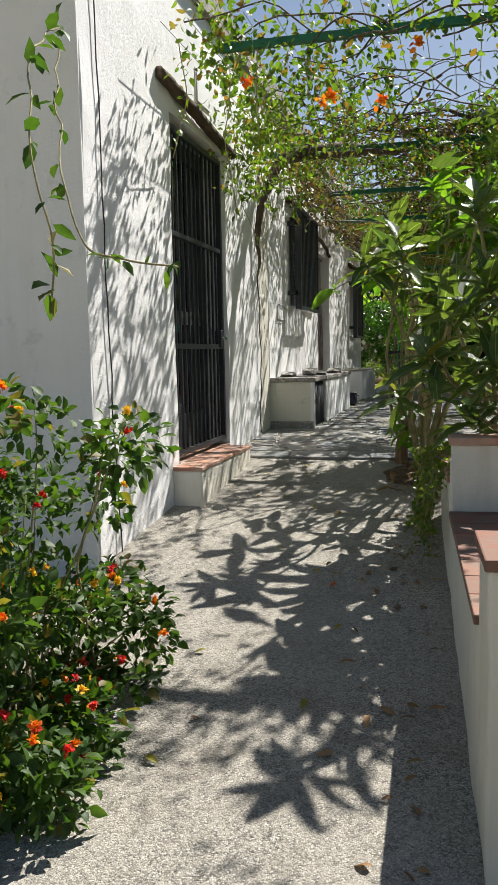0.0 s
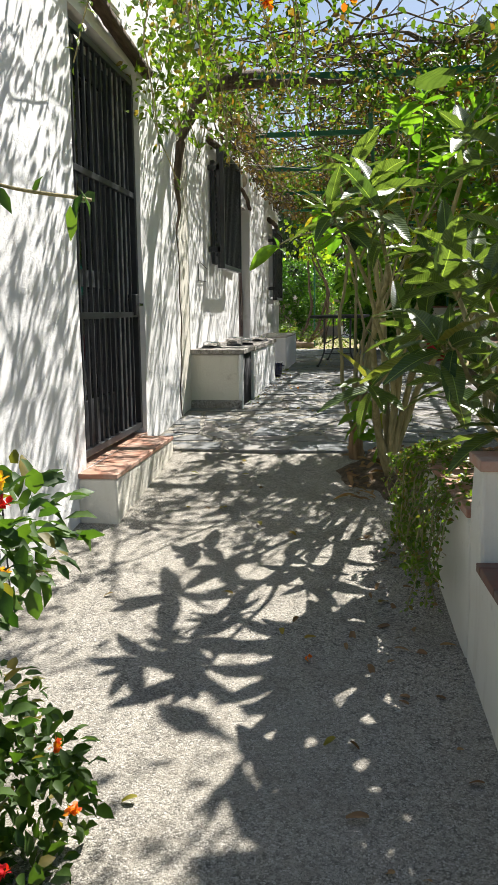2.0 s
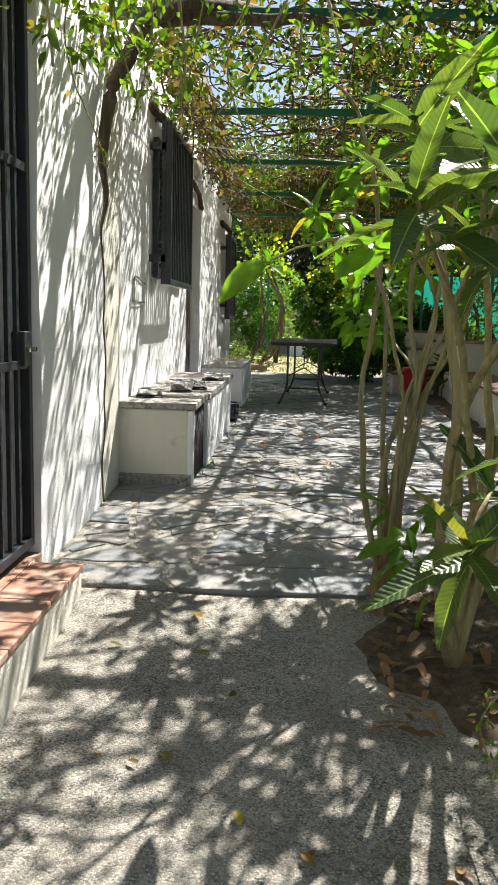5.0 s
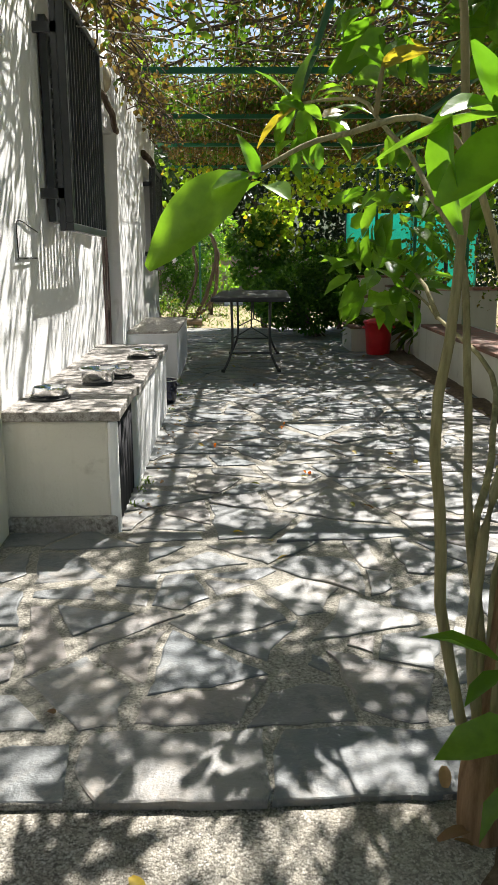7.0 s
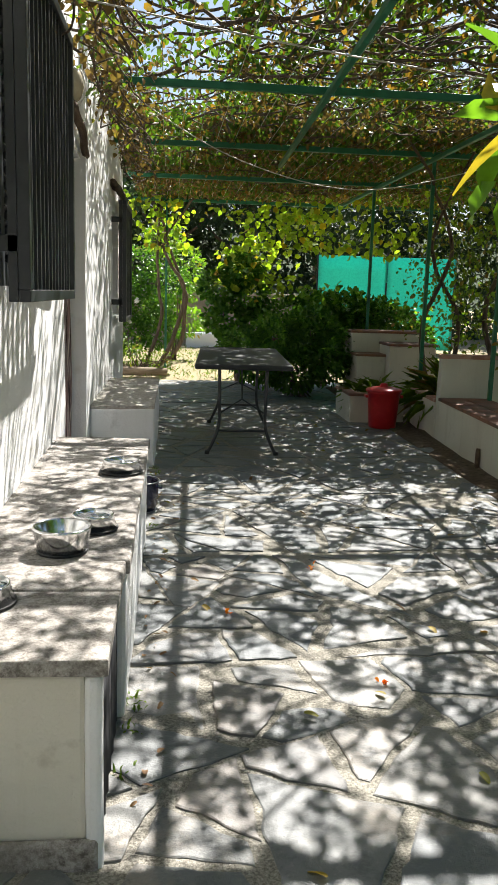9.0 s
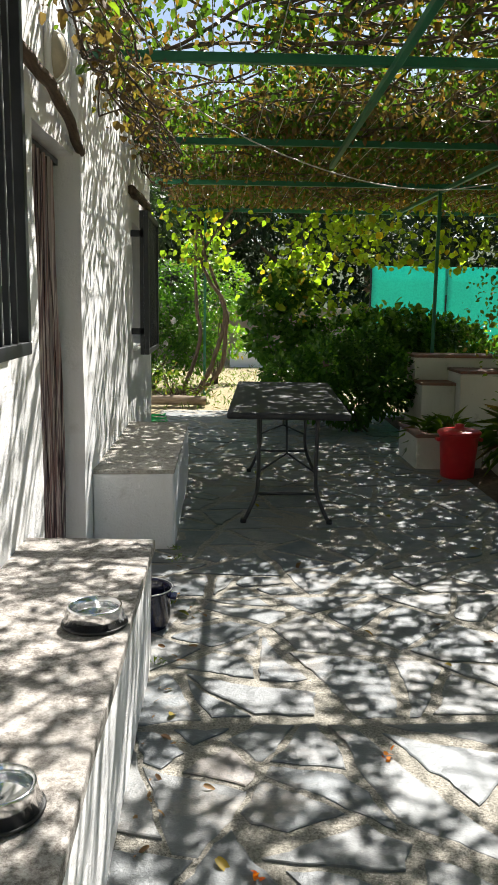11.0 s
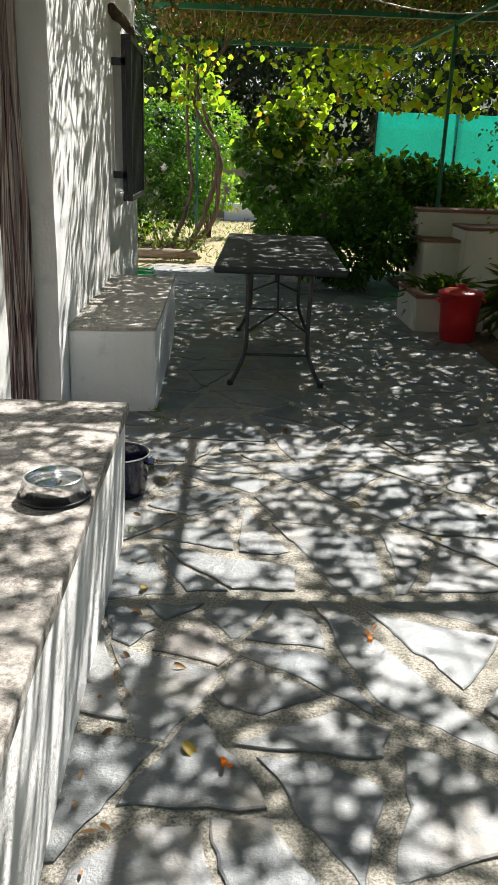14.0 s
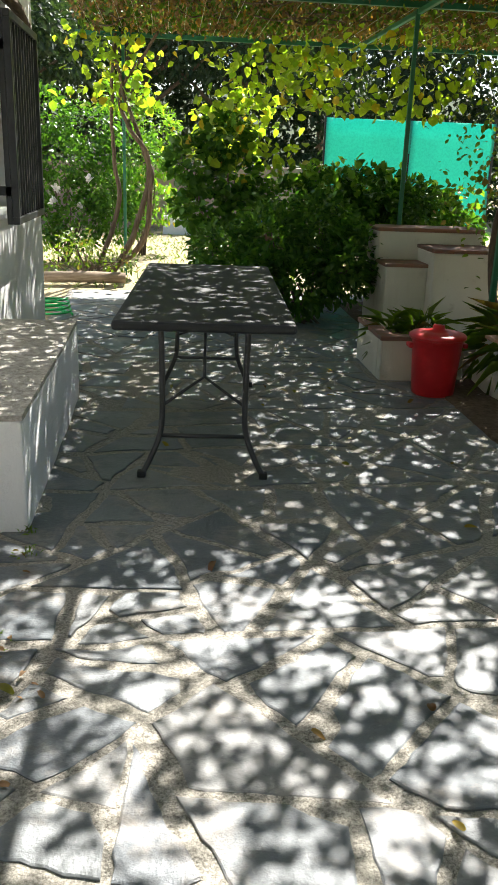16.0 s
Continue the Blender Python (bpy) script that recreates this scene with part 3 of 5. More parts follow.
for i in range(6):
    part("tile", boxes((W1 + 0.0, W1 + 0.215, 5.275 + i * 0.226, 5.275 + i * 0.226 + 0.22, -0.046, -0.02), bevel=0.004), TERRACOTTA, step)
part("threshold", boxes((W1 - 0.34, W1 - 0.002, DOOR[0] + 0.002, DOOR[1] - 0.002, -0.06, -0.018)), TERRACOTTA, step)


def shutter(parent, at, w, h):
    """A louvred shutter leaf, hung by its edge at y = 0."""
    s = part("shutter", boxes((-0.018, 0.018, 0, 0.07, 0, h), (-0.018, 0.018, w - 0.07, w, 0, h), (-0.018, 0.018, 0.07, w - 0.07, 0, 0.08), (-0.018, 0.018, 0.07, w - 0.07, h - 0.08, h), bevel=0.002), SHUTTER_PAINT, parent, "dark louvred shutter folded open", at=at)
    me = None
    for i in range(int((h - 0.18) / 0.05)):
        m = Matrix.Translation((0, 0, 0.11 + i * 0.05)) @ Matrix.Rotation(0.5, 4, "Y")
        if me is None:
            me = part("slat", boxes((-0.022, 0.022, 0.07, w - 0.07, -0.004, 0.004)), SHUTTER_PAINT, s, at=m).data
        else:
            put("slat", me, s, m)


def barred_window(number, x, opening, label, set_off, span):
    y0, y1, z0, z1 = opening
    win = thing("window_%d" % number, label, "window", pose(x, y0, z0), kind="structure")
    w, h = y1 - y0, z1 - z0
    fr = part("window_frame", boxes((-0.2, -0.15, 0, 0.06, 0, h), (-0.2, -0.15, w - 0.06, w, 0, h), (-0.2, -0.15, 0.06, w - 0.06, 0, 0.06), (-0.2, -0.15, 0.06, w - 0.06, h - 0.06, h), (-0.2, -0.15, w / 2 - 0.03, w / 2 + 0.03, 0.06, h - 0.06)), SHUTTER_PAINT, win)
    part("pane", boxes((-0.18, -0.17, 0.06, w / 2 - 0.03, 0.06, h - 0.06)), GLASS, fr)
    part("pane", boxes((-0.18, -0.17, w / 2 + 0.03, w - 0.06, 0.06, h - 0.06)), GLASS, fr)
    part("window_sill", boxes((-0.15, 0.03, -0.02, w + 0.02, -0.03, -0.001), bevel=0.004), WHITEWASH, win)
    g = barred_grille("window_grille", "dark iron bar grille standing off the wall", "grille", x + set_off, span[0], span[1], z0 - 0.05, z1 + 0.08, 0.085, rails=())
    hh, ww = h + 0.13, span[1] - span[0]
    for yy in (0.0, ww - 0.03):
        for zz in (0.16, hh - 0.2):
            part("bracket", boxes((-set_off, -0.02, yy, yy + 0.03, zz, zz + 0.05)), IRON, g)
    part("side_plate", boxes((-0.05, -0.021, 0.0, 0.012, 0.0, hh)), IRON, g)
    return win


win1 = barred_window(1, W2, WIN1, "deep window with dark frame, open shutters and an iron grille", 0.14, (9.38, 10.60))
shutter(win1, pose(0.022, -0.46, 0.0, 0, 0, 180 + 2), 0.25, 1.0)
win2 = barred_window(2, W3, WIN2, "window with dark open shutter behind an iron grille", 0.12, (WIN2[0] - 0.12, WIN2[1] + 0.07))
lintel("window_lintel", [(W2 + 0.02, 9.3, 2.46), (W2 + 0.05, 10.0, 2.46), (W2 + 0.03, 10.7, 2.42)], 0.035, "dark rough timber lintel above the barred window")
lintel("doorway_lintel", [(W2 + 0.02, 11.1, 2.3), (W2 + 0.055, 11.45, 2.27), (W2 + 0.055, 11.9, 2.2), (W2 + 0.03, 12.36, 2.15)], 0.028, "weathered crooked timber lintel over the curtained doorway")
lintel("shutter_lintel", [(W3 + 0.02, 14.5, 2.24), (W3 + 0.05, 15.2, 2.22), (W3 + 0.02, 15.95, 2.18)], 0.04, "weathered timber lintel over the far window")

# strip curtain in the doorway
curtain = thing("strip_curtain", "brown and grey striped strip curtain hanging in the doorway", "curtain", pose(-2.0, 11.27, 0.0))
part("rail", boxes((-0.015, 0.015, 0.0, 1.02, 2.07, 2.10)), IRON, curtain)
for i in range(34):
    y = 0.015 + i * 0.0275
    bm = bmesh.new()
    rows = []
    for k in range(9):
        z = 2.07 - 2.02 * k / 8
        off = 0.02 * math.sin(i * 1.7) + 0.02 * noise.noise(Vector((i * 0.6, z * 1.3, 0)))
        rows.append([bm.verts.new((off + dx, y + dy + 0.11 * (k / 8) ** 1.5, z)) for dx, dy in ((0.0, -0.014), (0.012, 0.0), (0.0, 0.014), (-0.006, 0.0))])
    for a, b in zip(rows, rows[1:]):
        for q in range(4):
            bm.faces.new((a[q], a[(q + 1) % 4], b[(q + 1) % 4], b[q]))
    part("strip", bm, CURTAIN, curtain)

# masonry counter with slab top and a curtained opening
counter = thing("masonry_counter", "low whitewashed masonry counter with a stained cement top", "counter")
part("body", rough_box(-1.918, -1.476, 8.36, 8.44, -0.2, 0.442, 0.004), CREAM, counter)
part("front_wall", rough_box(-1.50, -1.425, 9.02, 11.105, -0.2, 0.44), WHITEWASH, counter)
part("front_post", rough_box(-1.478, -1.438, 8.347, 8.40, -0.2, 0.441, 0.003), WHITEWASH, counter)
part("skirt", rough_box(-1.918, -1.45, 8.335, 8.36, -0.15, 0.035, 0.008), SLAB, counter, "dirty cement skirt")
part("end_wall", rough_box(-1.918, -1.46, 11.03, 11.107, -0.2, 0.438), WHITEWASH, counter)
part("top", rough_box(-1.92, -1.424, 8.34, 8.765, 0.444, 0.484, 0.004, bevel=0.004), SLAB, counter)
part("top", rough_box(-1.92, -1.424, 8.77, 9.02, 0.444, 0.487, 0.005, bevel=0.006), SLAB, counter)
part("top", rough_box(-1.92, -1.412, 9.023, 11.115, 0.442, 0.485, 0.006, bevel=0.006), SLAB, counter)
bm = bmesh.new()
prev = None
for k in range(25):
    y = 8.405 + 0.58 * k / 24
    cur = [bm.verts.new((-1.455 + 0.01 * math.sin(k * 1.6), y, z)) for z in (-0.02, 0.2, 0.43)]
    if prev:
        for q in range(2):
            bm.faces.new((prev[q], cur[q], cur[q + 1], prev[q + 1]))
    prev = cur
ob = part("opening_curtain", bm, CLOTH, counter, "dark hanging cloth", True)
sol = ob.modifiers.new("thick", "SOLIDIFY")
sol.thickness = 0.004

bench = thing("masonry_bench", "low whitewashed masonry bench with a dusty cement top", "bench")
part("body", rough_box(-1.882, -1.422, 12.56, 14.47, -0.1, 0.438), WHITEWASH, bench)
part("top", rough_box(-1.885, -1.42, 12.562, 14.468, 0.437, 0.46, 0.004, bevel=0.004), BENCH_TOP, bench)


def bowl(name, x, y, r, h, flare, label, at_z):
    b = thing(name, label, "bowl", pose(x, y, at_z), "steel pet bowls")
    top, foot = (r * 0.8, r) if flare else (r, r * 0.88)
    shell = part("shell", lathe([(foot * 0.75, 0.012), (top * 0.86, h * 0.55), (top * 0.93, h * 0.93), (top * 0.98, h), (top * 1.04, h * 0.97), (top * 1.03, h * 0.9), (foot * 0.98, h * 0.08), (foot * 0.94, 0.006)]), STEEL, b, smooth=True)
    part("rubber_ring", lathe([(foot * 0.9, 0.0), (foot * 1.0, 0.0), (foot * 1.02, 0.004), (foot * 1.0, 0.008), (foot * 0.92, 0.006)]), RUBBER, shell, "black rubber ring", True)
    return b


TOP = 0.487
bowl("pet_bowl", -1.775, 8.68, 0.09, 0.054, True, "flared stainless steel pet bowl on the cement counter", TOP)
bowl("pet_bowl", -1.625, 9.11, 0.088, 0.083, False, "deep straight stainless steel bowl on the cement counter", TOP)
bowl("pet_bowl", -1.555, 9.36, 0.085, 0.054, True, "small flared steel pet bowl behind the deep bowl", TOP)
bowl("pet_bowl", -1.515, 10.25, 0.095, 0.057, True, "flared stainless steel pet bowl, alone near the counter's end", TOP)

# blue enamel pot at the counter's end
pot = thing("enamel_pot", "dark blue enamel cooking pot standing on the paving", "pot", pose(-1.485, 11.42, 0.004))
pot_body = part("body", lathe([(0.09, 0.012), (0.105, 0.1), (0.11, 0.165), (0.12, 0.175), (0.126, 0.17), (0.117, 0.16), (0.112, 0.03), (0.10, 0.0)]), BLUE, pot, smooth=True)
part("handle", boxes((0.112, 0.142, -0.035, 0.035, 0.128, 0.138), bevel=0.004), BLUE, pot_body)
part("handle", boxes((-0.142, -0.112, -0.035, 0.035, 0.128, 0.138), bevel=0.004), BLUE, pot_body)
tubes("rim", [([(0.123 * math.cos(a), 0.123 * math.sin(a), 0.174) for a in np.linspace(0, 2 * math.pi, 33)], 0.0035)], WHITE_ENAMEL, pot_body, 6, label="thin worn white rim")

# folding table
table = thing("folding_table", "dark grey plastic folding table with bent tube legs", "table", pose(-0.74, 12.98, 0.0, 0, 0, -3.0))
part("tabletop", boxes((-0.385, 0.385, 0.0, 2.0, 0.695, 0.738), bevel=0.014), TABLE_TOP, table)
for y, sgn in ((0.17, -1), (1.72, 1)):
    runs = []
    for s in (-1, 1):
        runs.append((curve_points([(s * 0.19, y, 0.69), (s * 0.185, y, 0.42), (s * 0.19, y + sgn * 0.0, 0.22), (s * 0.235, y + sgn * 0.02, 0.09), (s * 0.275, y + sgn * 0.03, 0.012)], 6), 0.0135))
    legs = [tubes("leg", [pts], TABLE_LEG, table, 8) for pts in runs]
    for s, leg in zip((-1, 1), legs):
        part("foot_cap", boxes((s * 0.277 - 0.019, s * 0.277 + 0.019, y + sgn * 0.03 - 0.019, y + sgn * 0.03 + 0.019, 0.0, 0.03), bevel=0.005), RUBBER, leg, "black rubber cap")
    tubes("cross_bar", [([(-0.19, y, 0.19), (0.19, y, 0.19)], 0.01)], TABLE_LEG, table, 8)
    tubes("brace", [([(-0.185, y, 0.33), (0.0, y - sgn * 0.14, 0.43), (0.185, y, 0.33)], 0.008), ([(0.0, y - sgn * 0.14, 0.43), (0.0, y - sgn * 0.45, 0.69)], 0.008)], TABLE_LEG, table, 6)

# bulkhead lamp over the doorway
lamp = thing("bulkhead_lamp", "oval white bulkhead lamp with yellowed glass on the wall", "lamp", pose(W2 + 0.0, 11.75, 2.44))
bm = boxes((0.0, 0.03, -0.09, 0.09, -0.12, 0.12), bevel=0.014)
lamp_base = part("base", bm, WHITEWASH, lamp)
bm = bmesh.new()
bmesh.ops.create_uvsphere(bm, u_segments=20, v_segments=12, radius=1.0, matrix=Matrix.Translation((0.03, 0, 0)) @ Matrix.Diagonal((0.055, 0.07, 0.1, 1)))
lamp_glass = part("glass", bm, LAMP_GLASS, lamp_base, "yellowed ribbed glass", True)
tubes("guard", [([(0.03 + 0.062 * math.sin(a), y, 0.105 * math.cos(a)) for a in np.linspace(0, math.pi, 12)], 0.004) for y in (-0.03, 0.03)], WHITEWASH, lamp_base, 5)

# meter hatch and cables on the wall
hatch = thing("wall_hatch", "small whitewashed meter hatch outlined by black cable", "hatch", pose(W2 + 0.0, 8.98, 1.18))
part("cover", boxes((-0.002, 0.008, -0.19, 0.19, -0.075, 0.075), bevel=0.003), WHITEWASH, hatch)
tubes("cable_loop", [(curve_points([(0.012, 0.19, -0.078), (0.012, -0.18, -0.08), (0.012, -0.195, -0.07), (0.012, -0.19, 0.07), (0.014, -0.1, 0.085), (0.016, 0.02, 0.07), (0.014, 0.22, 0.045)], 6, 0.003), 0.003)], CABLE, hatch, 6)
junction = thing("junction_box", "whitewashed junction box cover high on the wall", "box", pose(W1, 6.2, 2.72))
part("cover", boxes((-0.002, 0.014, -0.16, 0.16, -0.11, 0.11), bevel=0.004), WHITEWASH, junction)
part("rim", boxes((-0.001, 0.006, -0.18, 0.18, -0.13, 0.13), bevel=0.002), CREAM, junction)
tubes("wall_cable", [(curve_points([(W1 + 0.012, 4.24, 3.28), (W1 + 0.014, 4.26, 1.6), (W1 + 0.016, 4.29, 0.3), (W1 + 0.02, 4.31, -0.38)], 10, 0.012), 0.0042)], CABLE, None, 6, label="thin black cable running down the white wall", category="cable")

# ---- right-hand planter bench ----
def planter_bench(name, at, seat, block, low, seat_z, block_z, low_z, base_z, depth, mat, label, arm=None):
    """Masonry seat with tile top, a taller coped block behind it, and a lower planting trough after that. y runs along it, x is into it."""
    p = thing(name, label, "planter", at)
    s0, s1 = seat
    b0, b1 = block
    l0, l1 = low
    part("seat_body", rough_box(0.0, depth, s0, s1, base_z, seat_z - 0.03, 0.008), mat, p)
    i, y = 0, s0
    while y < s1 - 0.05:
        e = min(y + 0.21, s1)
        for x in (-0.012, 0.22, 0.45):
            if x + 0.2 < depth + 0.03:
                # Seat tiles in the darker terracotta, which stands in for shade.
                part("tile", boxes((x, x + 0.228, y, e - 0.006, seat_z - 0.03, seat_z), bevel=0.004), STAINED_SHADED_TILE, p)
        y += 0.21
    part("block", rough_box(0.003, depth + 0.2, b0, b1, base_z, block_z - 0.035, 0.008), mat, p)
    x = -0.01
    while x < depth + 0.2:
        part("coping", boxes((x, x + 0.27, b0 - 0.012, b1 + 0.012, block_z - 0.036, block_z), bevel=0.005), TERRACOTTA, p)
        x += 0.275
    part("trough_wall", rough_box(0.0, 0.13, l0, l1, base_z, low_z - 0.03, 0.008), mat, p)
    part("trough_end", rough_box(0.13, depth + 0.2, l1 - 0.12, l1, base_z, low_z - 0.03, 0.008), mat, p)
    y = l0
    while y < l1 - 0.05:
        part("coping", boxes((-0.014, 0.15, y, min(y + 0.26, l1) - 0.005, low_z - 0.031, low_z), bevel=0.005), TERRACOTTA, p)
        y += 0.26
    part("soil", rough_box(0.13, depth + 0.2, l0, l1 - 0.12, base_z, low_z - 0.08, 0.02), SOIL, p)
    if arm:
        a0, a1, az = arm
        part("arm", rough_box(0.0, depth, a0, a1, base_z, az - 0.03, 0.008), mat, p)
        part("coping", boxes((-0.012, depth, a0 - 0.01, a1 + 0.01, az - 0.031, az), bevel=0.005), STAINED_SHADED_TILE, p)
    return p


planter_bench("planter_bench", pose(0.0, 3.3, 0, 0, 0, 3.2), (-0.98, 0.55), (0.55, 0.72), (0.72, 1.95), 0.0, 0.34, 0.135, -0.9, 0.62, CREAM, "cream masonry bench with terracotta tile seat and planting trough", arm=(-1.3, -0.98, 0.24))
planter_bench("planter_bench", pose(1.1, 13.0, 0, 0, 0, -2.4), (-3.2, 0.9), (0.9, 1.02), (1.02, 1.95), 0.40, 0.79, 0.37, -0.1, 0.6, PALE, "pale masonry bench with terracotta seat beside the terrace")

box1 = thing("planter_box", "small whitewashed masonry planter with spiky plants", "planter", pose(0.53, 14.93, 0))
part("body", rough_box(0.0, 0.58, 0.0, 0.1, -0.05, 0.27, 0.008), PALE, box1)
part("body", rough_box(0.0, 0.1, 0.1, 0.7, -0.05, 0.27, 0.008), PALE, box1)
part("body", rough_box(0.1, 0.58, 0.6, 0.7, -0.05, 0.27, 0.008), PALE, box1)
part("coping", boxes((-0.01, 0.59, -0.01, 0.1, 0.27, 0.3), (-0.01, 0.1, 0.1, 0.71, 0.27, 0.3), bevel=0.005), STAINED_SHADED_TILE, box1)
part("soil", rough_box(0.1, 0.58, 0.1, 0.6, -0.05, 0.23, 0.02), SOIL, box1)

tower = thing("stepped_planter", "stepped cream masonry planter with terracotta edges", "planter", pose(0.96, 16.6, 0))
part("high_block", rough_box(0.0, 0.95, 0.35, 0.75, -0.05, 0.83, 0.01), PALE, tower)
part("coping", boxes((-0.012, 0.96, 0.34, 0.76, 0.83, 0.862), bevel=0.005), STAINED_SHADED_TILE, tower)
part("low_block", rough_box(0.0, 0.36, 0.0, 0.35, -0.05, 0.56, 0.01), PALE, tower)
part("coping", boxes((-0.012, 0.37, -0.012, 0.34, 0.56, 0.59), bevel=0.005), STAINED_SHADED_TILE, tower)
part("side_block", rough_box(0.36, 0.95, -0.15, 0.35, -0.05, 0.70, 0.01), PALE, tower)
part("coping", boxes((0.35, 0.96, -0.16, 0.34, 0.70, 0.73), bevel=0.005), STAINED_SHADED_TILE, tower)

bucket = thing("red_bucket", "red plastic bucket with a domed lid on the paving", "bucket", pose(0.80, 14.6, 0.002))
part("body", lathe([(0.125, 0.0), (0.135, 0.01), (0.148, 0.2), (0.16, 0.345), (0.168, 0.35), (0.168, 0.365), (0.15, 0.365)]), RED, bucket, smooth=True)
part("lid", lathe([(0.178, 0.362), (0.18, 0.38), (0.165, 0.392), (0.1, 0.405), (0.04, 0.415), (0.036, 0.44), (0.02, 0.445)]), RED, bucket, smooth=True)
for s in (-1, 1):
    part("handle", boxes((s * 0.175 - 0.015, s * 0.175 + 0.015, -0.04, 0.04, 0.30, 0.33), bevel=0.008), RED, bucket)

tubes("drain_pipe", [([(1.06, 12.66, 0.0), (1.06, 12.66, 0.1), (1.06, 12.66, 0.16)], [0.02, 0.02, 0.017])], OLD_WOOD, None, 10, label="short dark drain pipe stub at the planter foot", category="pipe")

# ---- pergola ----
pergola = thing("pergola", "green steel pergola carrying dense vines over the terrace", "pergola")
BARS = [5.3, 8.2, 10.4, 12.62, 14.95, 17.3]
for y in BARS:
    part("cross_beam", boxes((-1.9 if y > 6 else -1.5, 3.0, y - 0.025, y + 0.025, 2.66, 2.71), bevel=0.004), GREEN_PAINT, pergola)
part("long_beam", boxes((-0.02, 0.02, 0, 6.4, 2.618, 2.658), bevel=0.004), GREEN_PAINT, pergola, at=pose(-0.34, 9.4, 0, 0, 0, -1.5))
part("long_beam", boxes((1.23, 1.27, 7.9, 20.1, 2.618, 2.658), bevel=0.004), GREEN_PAINT, pergola)
for x, y, z0 in ((1.24, 17.35, 0.0), (1.28, 15.0, 0.0), (1.55, 13.75, 0.0), (-1.42, 20.05, -0.05), (2.4, 10.4, -0.05), (2.4, 5.3, -0.5)):
    part("post", boxes((x - 0.018, x + 0.018, y - 0.018, y + 0.018, z0, 2.66), bevel=0.004), GREEN_PAINT, pergola)
part("cross_beam", boxes((-1.95, 3.0, 20.03, 20.07, 2.66, 2.71), bevel=0.004), GREEN_PAINT, pergola)
for i in range(26):
    x = -1.75 + i * 0.17
    z = 2.735 + 0.02 * noise.noise(Vector((i, 0, 0)))
    tubes("wire", [([(x, 4.9, z), (x + 0.05, 10, z - 0.02), (x, 15, z), (x, 20.1, z - 0.01)], 0.003)], WIRE, pergola, 4)


def washing_line(stations, label):
    tubes("clothes_line", [(curve_points(stations, 10), 0.004)], WIRE, None, 5, label=label, category="line")


washing_line([(W2 + 0.16, 9.75, 2.30), (-0.6, 10.2, 2.27), (1.4, 11.2, 2.36)], "grey clothes line strung below the pergola")
washing_line([(W2 + 0.1, 11.8, 2.58), (-0.9, 12.5, 2.2), (0.2, 13.3, 2.12), (1.5, 14.0, 2.45)], "sagging grey clothes line across the terrace")


def canopy(name, x0, x1, y0, y1, z0, z1, count, size, material, holes, label, seed, detail=2, edge=0.5):
    """Vine foliage over the pergola, in clumps with gaps."""
    r = np.random.default_rng(seed)
    P = np.stack([r.uniform(x0, x1, count * 3), r.uniform(y0, y1, count * 3), r.beta(1.2, 1.8, count * 3) * (z1 - z0) + z0], 1)
    dens = np.array([0.4 * noise.noise(Vector((p[0] * 2.2 + seed, p[1] * 2.2, 0))) + 0.95 * noise.noise(Vector((p[0] * 6.3, p[1] * 6.3, seed + p[2]))) for p in P])
    thin = (P[:, 0] < np.where(P[:, 1] < 10.4, -0.5, -0.95)) & (P[:, 1] > 9.0) & (P[:, 1] < 16.8) & (P[:, 0] > -1.68) & (r.random(len(P)) < 0.68)
    thin |= (P[:, 0] < 0.6) & (P[:, 1] > 10.0) & (P[:, 1] < 14.3) & (r.random(len(P)) < 0.14)
    P = P[dens > holes]
    P = P[:count][~thin[dens > holes][:count]]
    D = r.normal(0, 1, (len(P), 3))
    D[:, 2] -= 0.5
    return put(name, leaf_mesh(name, P, D, r.uniform(0.6, 1.3, len(P)) * size, material, 0.62, 0.1, 0.2, tilt=0.7, rnd=r, detail=detail), None, label=label, category="vine", kind="stuff")


canopy("vine_canopy", -1.85, 3.0, 14.4, 20.3, 2.75, 3.1, 56000, 0.07, VINE_LEAF, -0.5, "dense green and browning vine leaves over the far pergola", 3)
canopy("vine_canopy_middle", -1.85, 3.0, 9.2, 14.5, 2.76, 3.0, 32000, 0.052, VINE_LEAF, -0.01, "green and browning vine leaves over the pergola", 6)
canopy("vine_canopy_eaves", -1.8, -0.45, 5.2, 9.4, 2.62, 3.0, 1900, 0.055, VINE_LEAF, 0.08, "green vine leaves along the house under the pergola", 4)
canopy("vine_canopy_side", -0.45, 3.0, 7.5, 9.4, 2.64, 3.0, 4800, 0.058, VINE_LEAF, 0.03, "green vine leaves over the second pergola bay", 9)
canopy("vine_canopy_front", -0.45, 3.0, 5.2, 7.5, 2.64, 3.0, 200, 0.06, VINE_LEAF, 0.1, "sparse vine leaves over the first pergola bay", 10)
canopy("vine_litter", -1.85, 3.0, 13.4, 20.2, 2.70, 2.88, 11000, 0.055, VINE_DRY, -0.2, "dry brown vine litter caught on the pergola wires", 5, detail=1)
canopy("vine_litter_middle", -1.85, 3.0, 7.6, 13.6, 2.71, 2.88, 6500, 0.045, VINE_DRY, 0.05, "dry brown leaves and tendrils caught on the wires", 6, detail=1)

